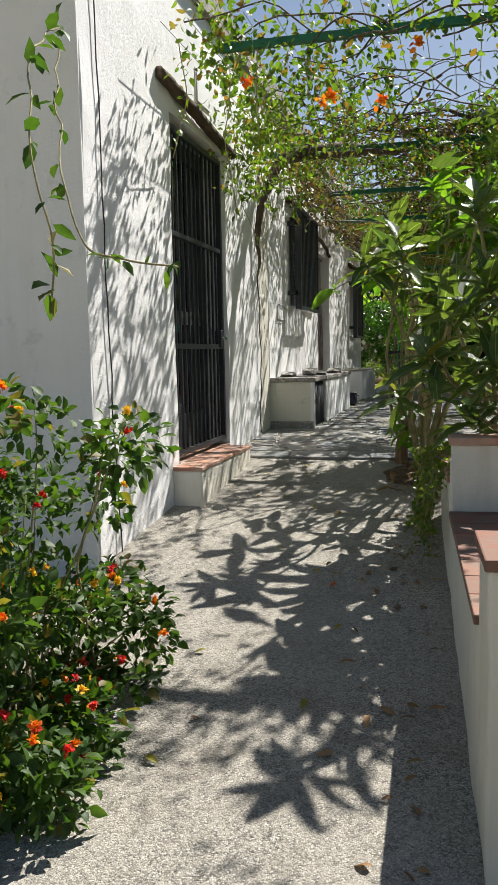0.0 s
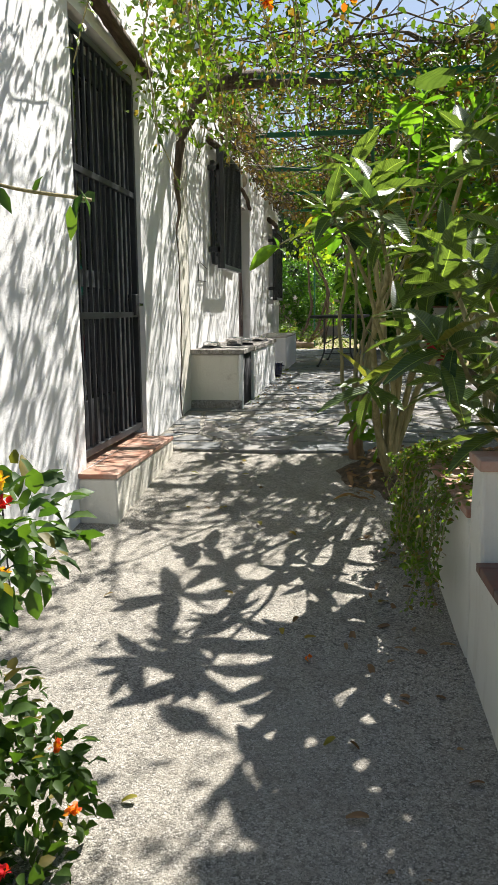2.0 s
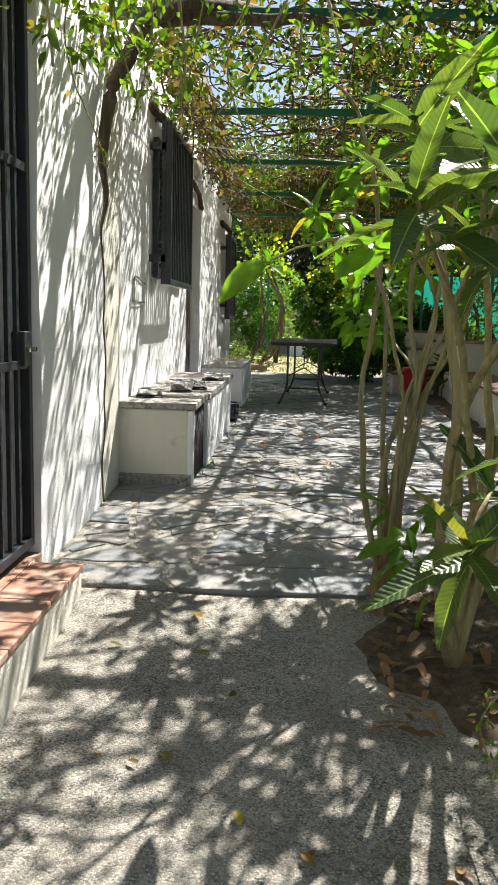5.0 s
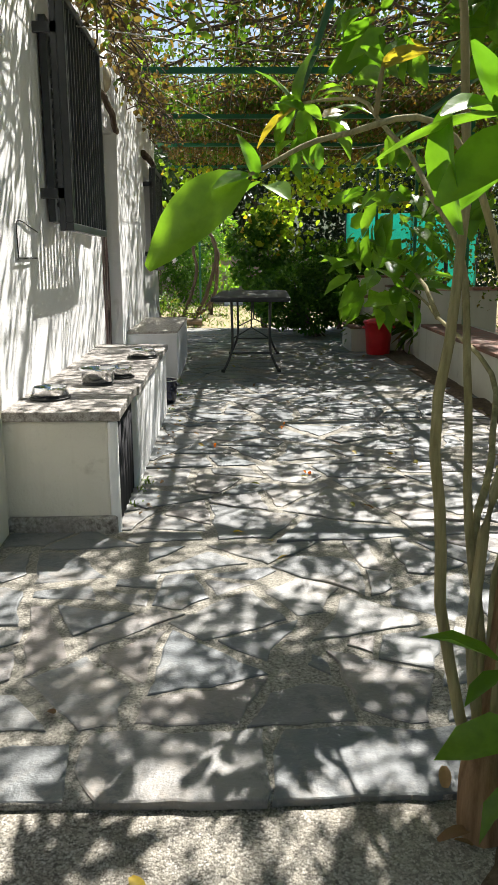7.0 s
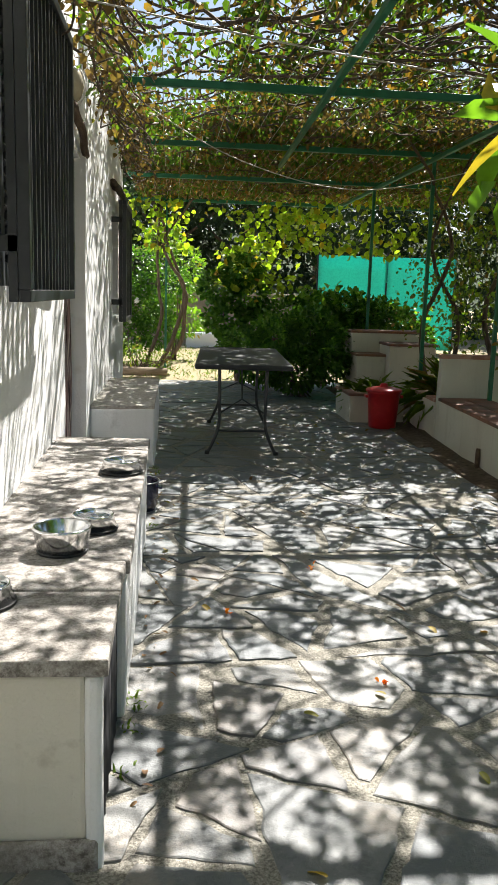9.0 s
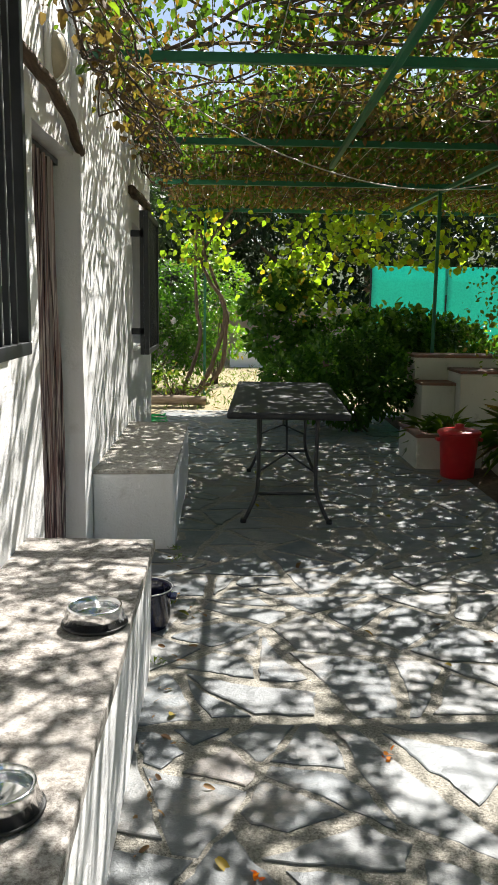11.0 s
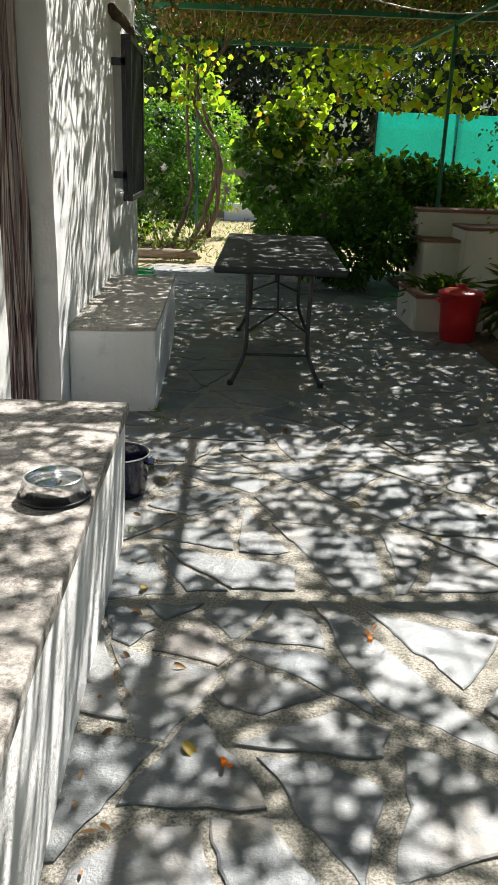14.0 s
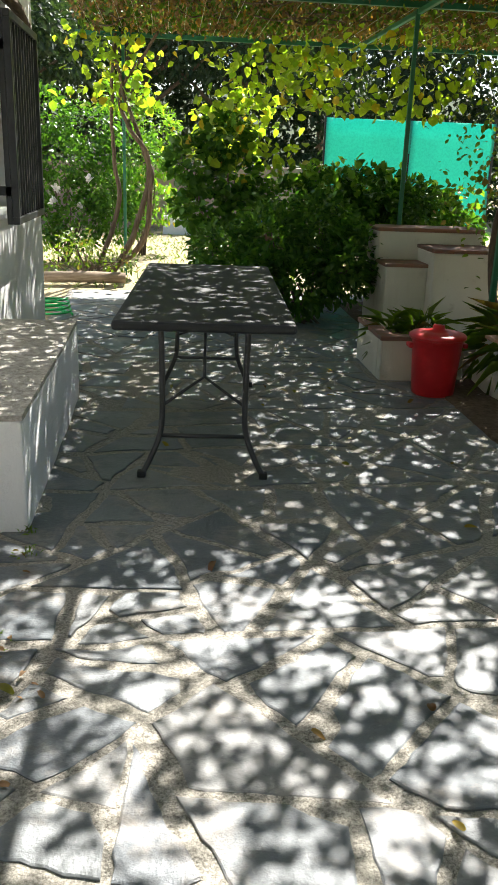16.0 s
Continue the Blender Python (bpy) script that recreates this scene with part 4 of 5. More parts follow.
# vine stems over the canopy
runs = []
for i in range(700):
    x, y = rng.uniform(-1.8, 2.8), rng.uniform(7.5, 19.5)
    a = rng.uniform(0, 2 * math.pi) if rng.random() < 0.4 else rng.normal(0, 0.35)
    L = rng.uniform(0.6, 1.9)
    st = [(x + L * k / 3 * math.cos(a), min(y + L * k / 3 * math.sin(a), 20.3), rng.uniform(2.70, 2.95)) for k in range(4)]
    runs.append((curve_points(st, 4, 0.05, i), rng.uniform(0.003, 0.011)))
tubes("vine_stems", runs, BARK, None, 5, label="tangled brown vine stems lying over the pergola", category="vine", kind="stuff")

runs = []
for i in range(150):
    y = rng.uniform(8.4, 16)
    L = rng.uniform(0.25, 0.9)
    x, z = rng.uniform(-1.8, -1.55), rng.uniform(2.4, 2.78)
    runs.append((curve_points([(x, y, z), (x + rng.normal(0.02, 0.06), y + L * 0.5, z - rng.uniform(-0.05, 0.12)), (x + rng.normal(0.05, 0.08), y + L, z + rng.uniform(-0.12, 0.1))], 4, 0.05, i), rng.uniform(0.002, 0.007)))
tubes("dry_vine_tangle", runs, BARK, None, 5, label="brown dry vine twigs matted along the house eaves", category="vine", kind="stuff")


def climber(name, stations_list, r0, label, down=False):
    v = thing(name, label, "vine")
    for k, st in enumerate(stations_list):
        p = curve_points(st, 8, 0.035, k * 3 + len(name))
        tubes("stem", [(p, [r0 * max(0.1, 1 - (i / len(p) / 0.62) ** 2) if down else r0 * (1 - 0.6 * i / len(p)) for i in range(len(p))])], BARK, v, 8)
    return v


climber("wall_vine", [[(W1 + 0.5, 8.2, 2.75), (W1 + 0.2, 7.9, 2.5), (W1 + 0.1, 7.72, 2.1), (W1 + 0.05, 7.72, 1.7), (W1 + 0.03, 7.80, 1.2), (W1 + 0.014, 7.85, 0.6), (W1 + 0.012, 7.86, -0.05)],
                            [(W1 + 0.9, 8.6, 2.78), (W1 + 0.45, 8.0, 2.66), (W1 + 0.2, 7.75, 2.4), (W1 + 0.08, 7.70, 2.05), (W1 + 0.04, 7.69, 1.85)]], 0.05, "dark twisted vine trunk climbing the white wall", True)
climber("post_vine", [[(-1.75, 19.75, 0.0), (-1.66, 19.9, 0.3), (-1.5, 20.0, 0.9), (-1.56, 20.0, 1.6), (-1.5, 20.0, 2.7)],
                            [(-1.72, 19.75, 0.0), (-1.25, 19.95, 0.35), (-1.1, 19.95, 1.0), (-1.2, 20.0, 1.5), (-1.45, 20.0, 2.2), (-1.5, 20, 2.7)],
                            [(-1.6, 19.8, 0.0), (-1.3, 19.9, 0.55), (-1.12, 19.95, 1.25), (-1.35, 19.95, 1.7), (-1.45, 20.05, 2.1), (-1.0, 19.8, 2.7)]], 0.04, "twisted grey vine trunks round the green post")
climber("side_vine", [[(1.5, 15.4, 0.3), (1.35, 15.3, 1.0), (1.55, 15.1, 1.7), (1.3, 15.0, 2.4), (0.9, 14.6, 2.75)],
                            [(1.6, 15.0, 0.3), (1.7, 15.2, 1.1), (1.4, 15.3, 1.8), (1.6, 14.8, 2.7)],
                            [(1.9, 14.2, 0.3), (1.7, 14.4, 1.2), (1.95, 14.2, 2.0), (1.6, 13.9, 2.75)]], 0.03, "bare brown vine trunks beside the planter")


def leaf_cloud(name, parent, n, centres, radius, size, material, width=0.5, squash=0.8, z=-0.2, detail=2, label="", droop=0.2, tilt=0.6):
    P, d = clumps(n, centres, radius, squash)
    D = d + ways(n, z) * 0.9
    return put(name, leaf_mesh(name, P, D, rng.uniform(0.65, 1.25, n) * size, material, width, 0.14, droop, tilt=tilt, detail=detail), parent, label=label)


def shrub(name, at, centres, radius, n, size, material, label, category="shrub", stems=6, width=0.5, bark=BARK, group=""):
    s = thing(name, label, category, pose(*at), group)
    c = np.asarray(centres, float)
    for i in range(stems):
        e = c[i % len(c)]
        m = e * np.array([0.5, 0.5, 0.55]) + rng.normal(0, 0.06, 3)
        tubes("stem", [(curve_points([(rng.normal(0, 0.05), rng.normal(0, 0.05), -0.03), tuple(m), tuple(e)], 5, 0.03, i), [0.014 - 0.0009 * k for k in range(11)])], bark, s, 6)
    leaf_cloud("crown", s, n, c, radius, size, material, width)
    return s


# hanging grape leaves and vine curtains at the far end of the pergola
def curtain_leaves(name, spots, n, size, material, label, width=0.85):
    P = np.concatenate([np.stack([rng.normal(x, sx, n), rng.normal(y, sy, n), rng.uniform(z0, z1, n)], 1) for x, sx, y, sy, z0, z1 in spots])
    D = ways(len(P), -0.6)
    put(name, leaf_mesh(name, P, D, rng.uniform(0.7, 1.3, len(P)) * size, material, width, 0.12, 0.2, tilt=0.9), None, label=label, category="vine", kind="stuff")


curtain_leaves("hanging_grape_leaves", [(-1.55, 0.28, 20.0, 0.25, 1.9, 2.75), (0.0, 0.3, 19.6, 0.3, 1.75, 2.6), (0.6, 0.25, 19.0, 0.3, 1.9, 2.6), (1.5, 0.4, 18.2, 0.4, 1.8, 2.7), (-0.25, 0.22, 19.8, 0.3, 1.35, 2.0)], 210, 0.1, GRAPE_LEAF, "bright backlit grape leaves hanging from the pergola")
curtain_leaves("side_vine_leaves", [(1.75, 0.22, 15.2, 0.5, 0.5, 2.75), (1.9, 0.25, 14.0, 0.5, 0.6, 2.75), (2.2, 0.3, 12.4, 0.8, 0.4, 2.7), (2.3, 0.3, 10.4, 0.8, 0.2, 2.7), (2.3, 0.35, 8.2, 0.9, 0.0, 2.7), (2.0, 0.3, 16.6, 0.5, 0.9, 2.7)], 900, 0.055, CREEPER_LEAF, "curtain of vine leaves along the open side of the pergola", 0.6)
curtain_leaves("eave_vine_leaves", [(-1.72, 0.09, 7.3, 0.5, 2.3, 2.75), (-1.66, 0.12, 6.7, 0.2, 2.0, 2.7), (-1.7, 0.1, 9.0, 0.7, 2.35, 2.8), (-1.7, 0.09, 12.5, 1.2, 2.45, 2.8), (-1.4, 0.25, 6.4, 0.5, 2.3, 2.85), (-1.0, 0.3, 6.6, 0.5, 2.4, 2.9), (-0.6, 0.4, 7.6, 0.4, 2.3, 2.8)], 300, 0.055, CREEPER_LEAF, "fresh green creeper hanging along the house eaves", 0.5)

curtain_leaves("eave_dry_leaves", [(-1.68, 0.09, 9.6, 0.8, 2.4, 2.8), (-1.66, 0.1, 11.8, 1.0, 2.42, 2.8), (-1.68, 0.1, 14.2, 1.2, 2.4, 2.8)], 260, 0.05, VINE_DRY, "dry brown leaves matted along the house eaves")

curtain_leaves("trumpet_vine_leaves", [(-1.55, 0.1, 5.3, 0.12, 2.55, 3.0), (-1.25, 0.2, 5.35, 0.2, 2.5, 3.0), (-0.85, 0.22, 5.4, 0.2, 2.4, 2.95), (-0.35, 0.25, 5.3, 0.15, 2.5, 2.9), (0.75, 0.2, 5.2, 0.3, 1.9, 2.9), (0.5, 0.15, 5.3, 0.2, 2.3, 3.0), (0.95, 0.2, 5.0, 0.3, 2.0, 2.9), (0.15, 0.2, 5.35, 0.12, 2.65, 3.05), (0.6, 0.2, 5.5, 0.2, 2.4, 3.0), (1.1, 0.25, 5.4, 0.3, 2.0, 3.0), (0.22, 0.07, 4.85, 0.12, 1.8, 2.8), (-1.35, 0.1, 6.3, 0.2, 2.25, 2.7)], 130, 0.06, CREEPER_LEAF, "dense green trumpet vine over the first pergola beam", 0.42)
runs = []
for i in range(46):
    x, y = rng.uniform(-1.7, 0.9), rng.uniform(5.1, 8.2)
    L, a = rng.uniform(0.4, 1.2), rng.normal(0, 0.5)
    runs.append((curve_points([(x, y, rng.uniform(2.55, 2.85)), (x + 0.5 * L * math.cos(a), y + 0.5 * L * math.sin(a), rng.uniform(2.6, 2.9)), (x + L * math.cos(a), y + L * math.sin(a), rng.uniform(2.5, 2.85))], 5, 0.06, i), rng.uniform(0.003, 0.007)))
tubes("trumpet_vine_stems", runs, BARK, None, 5, label="thin tangled stems of the trumpet vine", category="vine", kind="stuff")
tubes("vine_trunk", [(curve_points([(-1.72, 8.05, 2.6), (-1.3, 8.12, 2.62), (-0.9, 8.1, 2.64), (-0.45, 8.14, 2.63)], 7, 0.03, 4), [0.045 - 0.001 * k for k in range(22)])], BARK, None, 8, label="thick dark vine trunk lying along the pergola beam", category="vine")

# hedge and shrubs beyond the table
shrub("hedge_bush", (0.35, 17.0, 0), [(-0.5, 0, 0.4), (-0.1, -0.1, 0.35), (0.3, 0, 0.45), (-0.3, 0.3, 0.75), (0.15, 0.4, 0.85), (0.5, 0.3, 0.6), (-0.7, 0.4, 0.55)], 0.36, 6500, 0.075, HEDGE_LEAF, "dense dark green glossy hedge behind the table", "hedge", 9)
shrub("laurel_bush", (0.85, 18.3, 0), [(-0.3, 0, 0.6), (0.1, 0, 0.85), (-0.1, 0.1, 1.05), (0.5, 0.1, 0.85), (0.35, 0.1, 1.08), (-0.5, 0.2, 0.95), (0.8, 0.2, 1.0)], 0.36, 5500, 0.085, HEDGE_LEAF, "tall glossy laurel bush with sunlit tips", "bush", 9)
shrub("laurel_bush", (1.75, 18.85, 0), [(-0.45, 0, 0.7), (-0.1, 0.05, 0.9), (0.3, 0, 0.85), (0.6, 0.1, 0.65), (0.1, -0.05, 0.5)], 0.33, 4200, 0.085, HEDGE_LEAF, "rounded laurel bush before the shade net", "bush", 8)
shrub("ivy_bush", (-0.35, 18.7, 0), [(0, 0, 0.5), (-0.2, 0, 0.9), (0.15, 0.1, 1.2), (-0.3, 0.1, 1.35), (0.3, 0, 0.85), (0.05, 0, 1.6)], 0.3, 2300, 0.09, HEDGE_LEAF, "leafy climbing bush with heart-shaped leaves", "bush", 8, 0.8)
shrub("rose_bush", (-2.3, 21.3, 0), [(-0.5, 0, 0.9), (0, 0, 1.3), (0.4, 0.1, 1.0), (-0.3, 0.3, 1.9), (0.3, 0.3, 1.7), (0.7, 0, 0.6), (-0.9, 0.2, 1.5), (0.2, -0.2, 0.5), (0.6, -0.1, 0.9), (-0.4, -0.2, 0.5), (0.9, 0.1, 1.4)], 0.45, 8500, 0.075, HEDGE_LEAF, "tall rose bush with white flowers", "bush", 10)
shrub("bright_bush", (-1.3, 22.3, 0), [(-0.3, 0, 0.9), (0.1, 0, 1.3), (0.2, 0.1, 1.8), (-0.2, 0.3, 2.2), (0.25, 0.3, 0.7)], 0.38, 2000, 0.09, BROAD_LEAF, "bright sunlit bush beyond the terrace", "bush", 8, 0.4)
shrub("low_rose", (-1.9, 19.6, 0), [(-0.4, 0, 0.2), (0, 0, 0.3), (0.4, 0, 0.2), (-0.1, 0.2, 0.4)], 0.22, 420, 0.06, CREEPER_LEAF, "thin low leafy twigs behind the log", "bush", 12)

# Sun on the bush tops is put into the colour: lighter grape leaf.
curtain_leaves("bush_top_leaves", [(-0.35, 0.25, 18.7, 0.2, 1.3, 1.95), (0.15, 0.2, 18.6, 0.2, 1.2, 1.6)], 70, 0.1, GRAPE_LEAF, "heart-shaped leaves on the bush tops, coloured lighter as if sunlit")

# Laurel tips take the lighter broad leaf to stand for sunlight.
curtain_leaves("laurel_top_leaves", [(0.75, 0.3, 18.25, 0.2, 1.12, 1.42), (1.45, 0.22, 18.8, 0.15, 0.98, 1.24), (2.0, 0.25, 18.85, 0.15, 0.95, 1.2)], 150, 0.085, BROAD_LEAF, "bright tips of the laurel bushes, coloured lighter as if sunlit")


def flower(name, at, material, r, label, petals=14, group=""):
    P = np.zeros((petals, 3)) + rng.normal(0, r * 0.25, (petals, 3))
    D = ways(petals, 0.5)
    return put(name, leaf_mesh(name, P, D, np.full(petals, r), material, 0.7, 0.1, 0.1), None, pose(*at), label, "flower", group)


for i in range(7):
    flower("white_rose", (-2.15 + rng.normal(0, 0.25), 20.9, 0.95 + rng.normal(0, 0.18)), WHITE_PETAL, 0.06, "white rose bloom on the rose bush", 18, "white roses")

log = tubes("border_log", [([(-2.3, 19.15, 0.06), (-1.9, 19.18, 0.068), (-1.38, 19.2, 0.06)], [0.06, 0.068, 0.062])], LOG_WOOD, None, 10, label="pale log lying as a border at the paving edge", category="log")
hose = thing("garden_hose", "bright green garden hose coiled on the paving", "hose", pose(-1.9, 17.1, 0.0))
tubes("coil", [([(0.15 * math.cos(a) * (1 - 0.01 * a), 0.15 * math.sin(a) * (1 - 0.01 * a), 0.012 + 0.006 * a) for a in np.linspace(0, 8 * math.pi, 70)], 0.01)], HOSE_GREEN, hose, 6)
tagged(part("white_block", rough_box(-1.0, -0.2, 26.0, 26.4, -0.1, 0.32), WHITEWASH, None), "low pale masonry block on the dry ground", "block")
screen = thing("screen_fence", "turquoise shade-net fence on dark posts", "fence", pose(0, 26, 0))
for x in (2.05, 3.7, 5.35):
    part("post", boxes((x - 0.025, x + 0.025, 0.01, 0.06, -0.1, 2.3)), IRON, screen)
for x in (2.05, 3.7):
    bm = bmesh.new()
    rows = []
    for i in range(13):
        xx = x + 1.65 * i / 12
        rows.append([bm.verts.new((xx, 0.02 * math.sin(i * 0.9 + k) + 0.0, 0.05 + 2.15 * k / 6)) for k in range(7)])
    for a, b in zip(rows, rows[1:]):
        for k in range(6):
            bm.faces.new((a[k], b[k], b[k + 1], a[k + 1]))
    ob = part("net", bm, NET, screen, smooth=True)
    m = ob.modifiers.new("thick", "SOLIDIFY")
    m.thickness = 0.003
sheet_bm = boxes((0, 0.34, 0, 0.2, 0, 0.16), bevel=0.04)
for v in sheet_bm.verts:
    v.co += noise.noise_vector(v.co * 9) * 0.03
tagged(part("blue_crate", sheet_bm, BLUE_SHEET, None, at=pose(0.12, 19.3, 0.62)), "bright blue plastic crate behind the hedge", "crate")
tagged(part("crate_stand", boxes((0.1, 0.48, 19.28, 19.52, -0.05, 0.615)), OLD_WOOD, None), "rough wooden stand behind the hedge", "stand")
tagged(part("garden_wall", rough_box(-4.5, 1.9, 27.6, 27.85, -0.2, 1.25, 0.03, 0.5), stucco("brown_rendered_wall", (0.34, 0.27, 0.21), (0.22, 0.17, 0.13)), None), "low brown rendered garden wall far behind", "wall", kind="structure")


def far_tree(at, h, r, n, seed, label):
    t = thing("tree", label, "tree", pose(*at))
    q = np.random.default_rng(seed)
    limbs, tips = [], []
    limbs.append((curve_points([(0, 0, -0.2), (q.normal(0, 0.1), q.normal(0, 0.1), h * 0.35), (q.normal(0, 0.2), q.normal(0, 0.2), h * 0.75)], 6, 0.05, seed), [0.18 - 0.011 * k for k in range(13)]))
    for i in range(9):
        a, z = q.uniform(0, 6.28), q.uniform(0.35, 0.7) * h
        e = (r * 0.8 * math.cos(a), r * 0.8 * math.sin(a), z + q.uniform(0.1, 0.3) * h)
        limbs.append((curve_points([(0, 0, z), (e[0] * 0.5, e[1] * 0.5, z + 0.12 * h), e], 5, 0.06, i), [0.07 - 0.005 * k for k in range(11)]))
        tips += [e, (e[0] * 0.6, e[1] * 0.6, e[2] + 0.3 * q.random())]
    tips += [(q.normal(0, r * 0.35), q.normal(0, r * 0.35), h * q.uniform(0.7, 0.95)) for _ in range(6)]
    tubes("trunk", limbs, BARK, t, 7)
    leaf_cloud("crown", t, n, tips, r * 0.42, 0.16, FAR_LEAF, detail=1)


for i, (x, y, h, r) in enumerate([(-3.9, 25.5, 4.6, 2.1), (-1.8, 31, 6.0, 2.6), (0.9, 32, 6.0, 2.7), (3.8, 37, 6.2, 2.7), (9.5, 33, 5.8, 2.5), (6.3, 20.0, 4.4, 1.8), (5.0, 16, 4.5, 2.0), (4.8, 11.5, 4.4, 2.0), (4.6, 7.5, 4.2, 1.9), (10, 25, 6.5, 2.8), (-6.5, 30, 6.5, 2.8), (-4.2, 34, 7, 2.8), (8.5, 18, 5.5, 2.4), (8.0, 12, 5.5, 2.4), (3.6, 3.6, 3.6, 1.5)]):
    far_tree((x, y, -0.05 if y > 7 else -0.5), h, r, 8000, 40 + i, "broad dark green garden tree in the distance" if y > 20 else "leafy green garden tree beside the pergola")

tall_row = [(x + rng.normal(0, 0.25), rng.normal(0, 0.5), z + rng.normal(0, 0.2)) for x in np.arange(-9, 9.1, 0.9) for z in (0.4, 1.3, 2.2, 3.0, 3.8, 4.6, 5.4)]
shrub("tall_hedge", (0.5, 33.0, 0), tall_row, 0.8, 48000, 0.2, FAR_LEAF, "tall dark hedge closing the garden far behind", "hedge", 24)


def hill():
    """A wooded hillside that closes the distance."""
    verts, faces = [], []
    n, m = 70, 10
    for j in range(m):
        for i in range(n):
            a = 2 * math.pi * i / n
            r = 90 + 14 * j
            z = -3 + 26 * (j / (m - 1)) ** 0.8 * (0.7 + 0.5 * noise.noise(Vector((math.cos(a) * 2, math.sin(a) * 2, 0)))) + 1.5 * noise.noise(Vector((r * 0.2, a * 20, 3)))
            verts.append((r * math.sin(a), r * math.cos(a), z))
    for j in range(m - 1):
        for i in range(n):
            k = (i + 1) % n
            faces.append((j * n + i, j * n + k, (j + 1) * n + k, (j + 1) * n + i))
    put("backdrop", mesh_from("backdrop", verts, faces, soil_material("wooded_hillside", (0.02, 0.035, 0.02), (0.07, 0.09, 0.045), 0.6), True), label="dark wooded hillside in the distance", category="hill", kind="structure")


hill()

# ---- loquat and broad-leaved trees beside the path ----
def blade(name, L, w, material, seed, waves=0.0, n=7):
    """One large leaf with midrib, side veins' ripple and a drooping tip; base at the origin, tip towards +y."""
    q = np.random.default_rng(seed)
    bm = bmesh.new()
    rows = []
    bend = q.uniform(0.12, 0.4)
    twist = q.normal(0, 0.15)
    for i in range(n + 1):
        t = i / n
        half = w * L * 0.5 * (math.sin(math.pi * min(1, t * 0.93 + 0.05)) ** 0.8) * (1 - 0.25 * t) + 0.004
        z = -bend * L * t * t
        ripple = waves * L * (1 if i % 2 else -1)
        rows.append([bm.verts.new((s * half, t * L, z + abs(s) * half * 0.35 + ripple * abs(s) + s * half * twist * t)) for s in (-1, -0.5, 0, 0.5, 1)])
    for a, b in zip(rows, rows[1:]):
        for k in range(4):
            bm.faces.new((a[k], a[k + 1], b[k + 1], b[k]))
    me = bpy.data.meshes.new(name)
    bm.to_mesh(me)
    bm.free()
    me.materials.append(material)
    me.polygons.foreach_set("use_smooth", [True] * len(me.polygons))
    return me


LOQUAT_BLADES = [blade("leaf", 0.30, 0.33, LOQUAT_LEAF, s, 0.011, 9) for s in range(5)]
BROAD_BLADES = [blade("leaf", 0.24, 0.47, BROAD_LEAF, 20 + s, 0.004) for s in range(4)]


def leaf_at(tree, me, p, d, scale, roll):
    d = Vector(d).normalized()
    q = d.to_track_quat("Y", "Z").to_matrix().to_4x4()
    put("leaf", me, tree, Matrix.Translation(p) @ q @ Matrix.Rotation(roll, 4, "Y") @ Matrix.Scale(scale, 4))


def rosette(tree, tip, axis, blades, n, scale, q):
    axis = Vector(axis).normalized()
    side = axis.orthogonal().normalized()
    for i in range(n):
        a = i * 2.4 + q.uniform(-0.3, 0.3)
        lift = 1.15 - 1.5 * i / n + q.normal(0, 0.12)
        d = (Matrix.Rotation(a, 3, axis) @ side) + axis * lift
        leaf_at(tree, blades[int(q.integers(len(blades)))], Vector(tip) - axis * 0.012 * i, d, scale * q.uniform(0.75, 1.15) * (0.7 if i < 2 else 1.0), q.normal(0, 0.35))


def stem_tree(name, label, base, stems, blades, per_tip, scale, seed, r0=0.03, side_twigs=True, spread=0.05, slight=()):
    """A multi-stemmed small tree: stems are lists of stations in the world, each ends in a rosette."""
    t = thing(name, label, "tree", pose(*base))
    q = np.random.default_rng(seed)
    o = Vector(base)
    for k, st in enumerate(stems):
        r = r0 * q.uniform(0.75, 1.1)
        pts = [Vector(s) - o for s in st]
        pts[1] += Vector((q.normal(0, spread), q.normal(0, spread), 0))
        p = curve_points(pts, 7, 0.025, seed + k)
        tubes("stem", [(p, [r * (1 - 0.75 * i / len(p)) for i in range(len(p))])], STEM, t, 8)
        rosette(t, p[-1], p[-1] - p[-4] + Vector((0, 0, 0.05)), blades, 4 if k in slight else per_tip, scale * (0.55 if k in slight else 1.0), q)
        if side_twigs and k not in slight and (blades is BROAD_BLADES or st[-1][2] < 1.4):
            m = p[int(len(p) * 0.7)]
            side = m + Vector((q.normal(0, 0.14), q.normal(0, 0.14), 0.14))
            tubes("twig", [([m, (m + side) / 2 + Vector((0, 0, 0.02)), side], [0.009, 0.007, 0.005])], STEM, t, 6)
            rosette(t, side, side - m, blades, per_tip - 4, scale * 0.8, q)
    return t


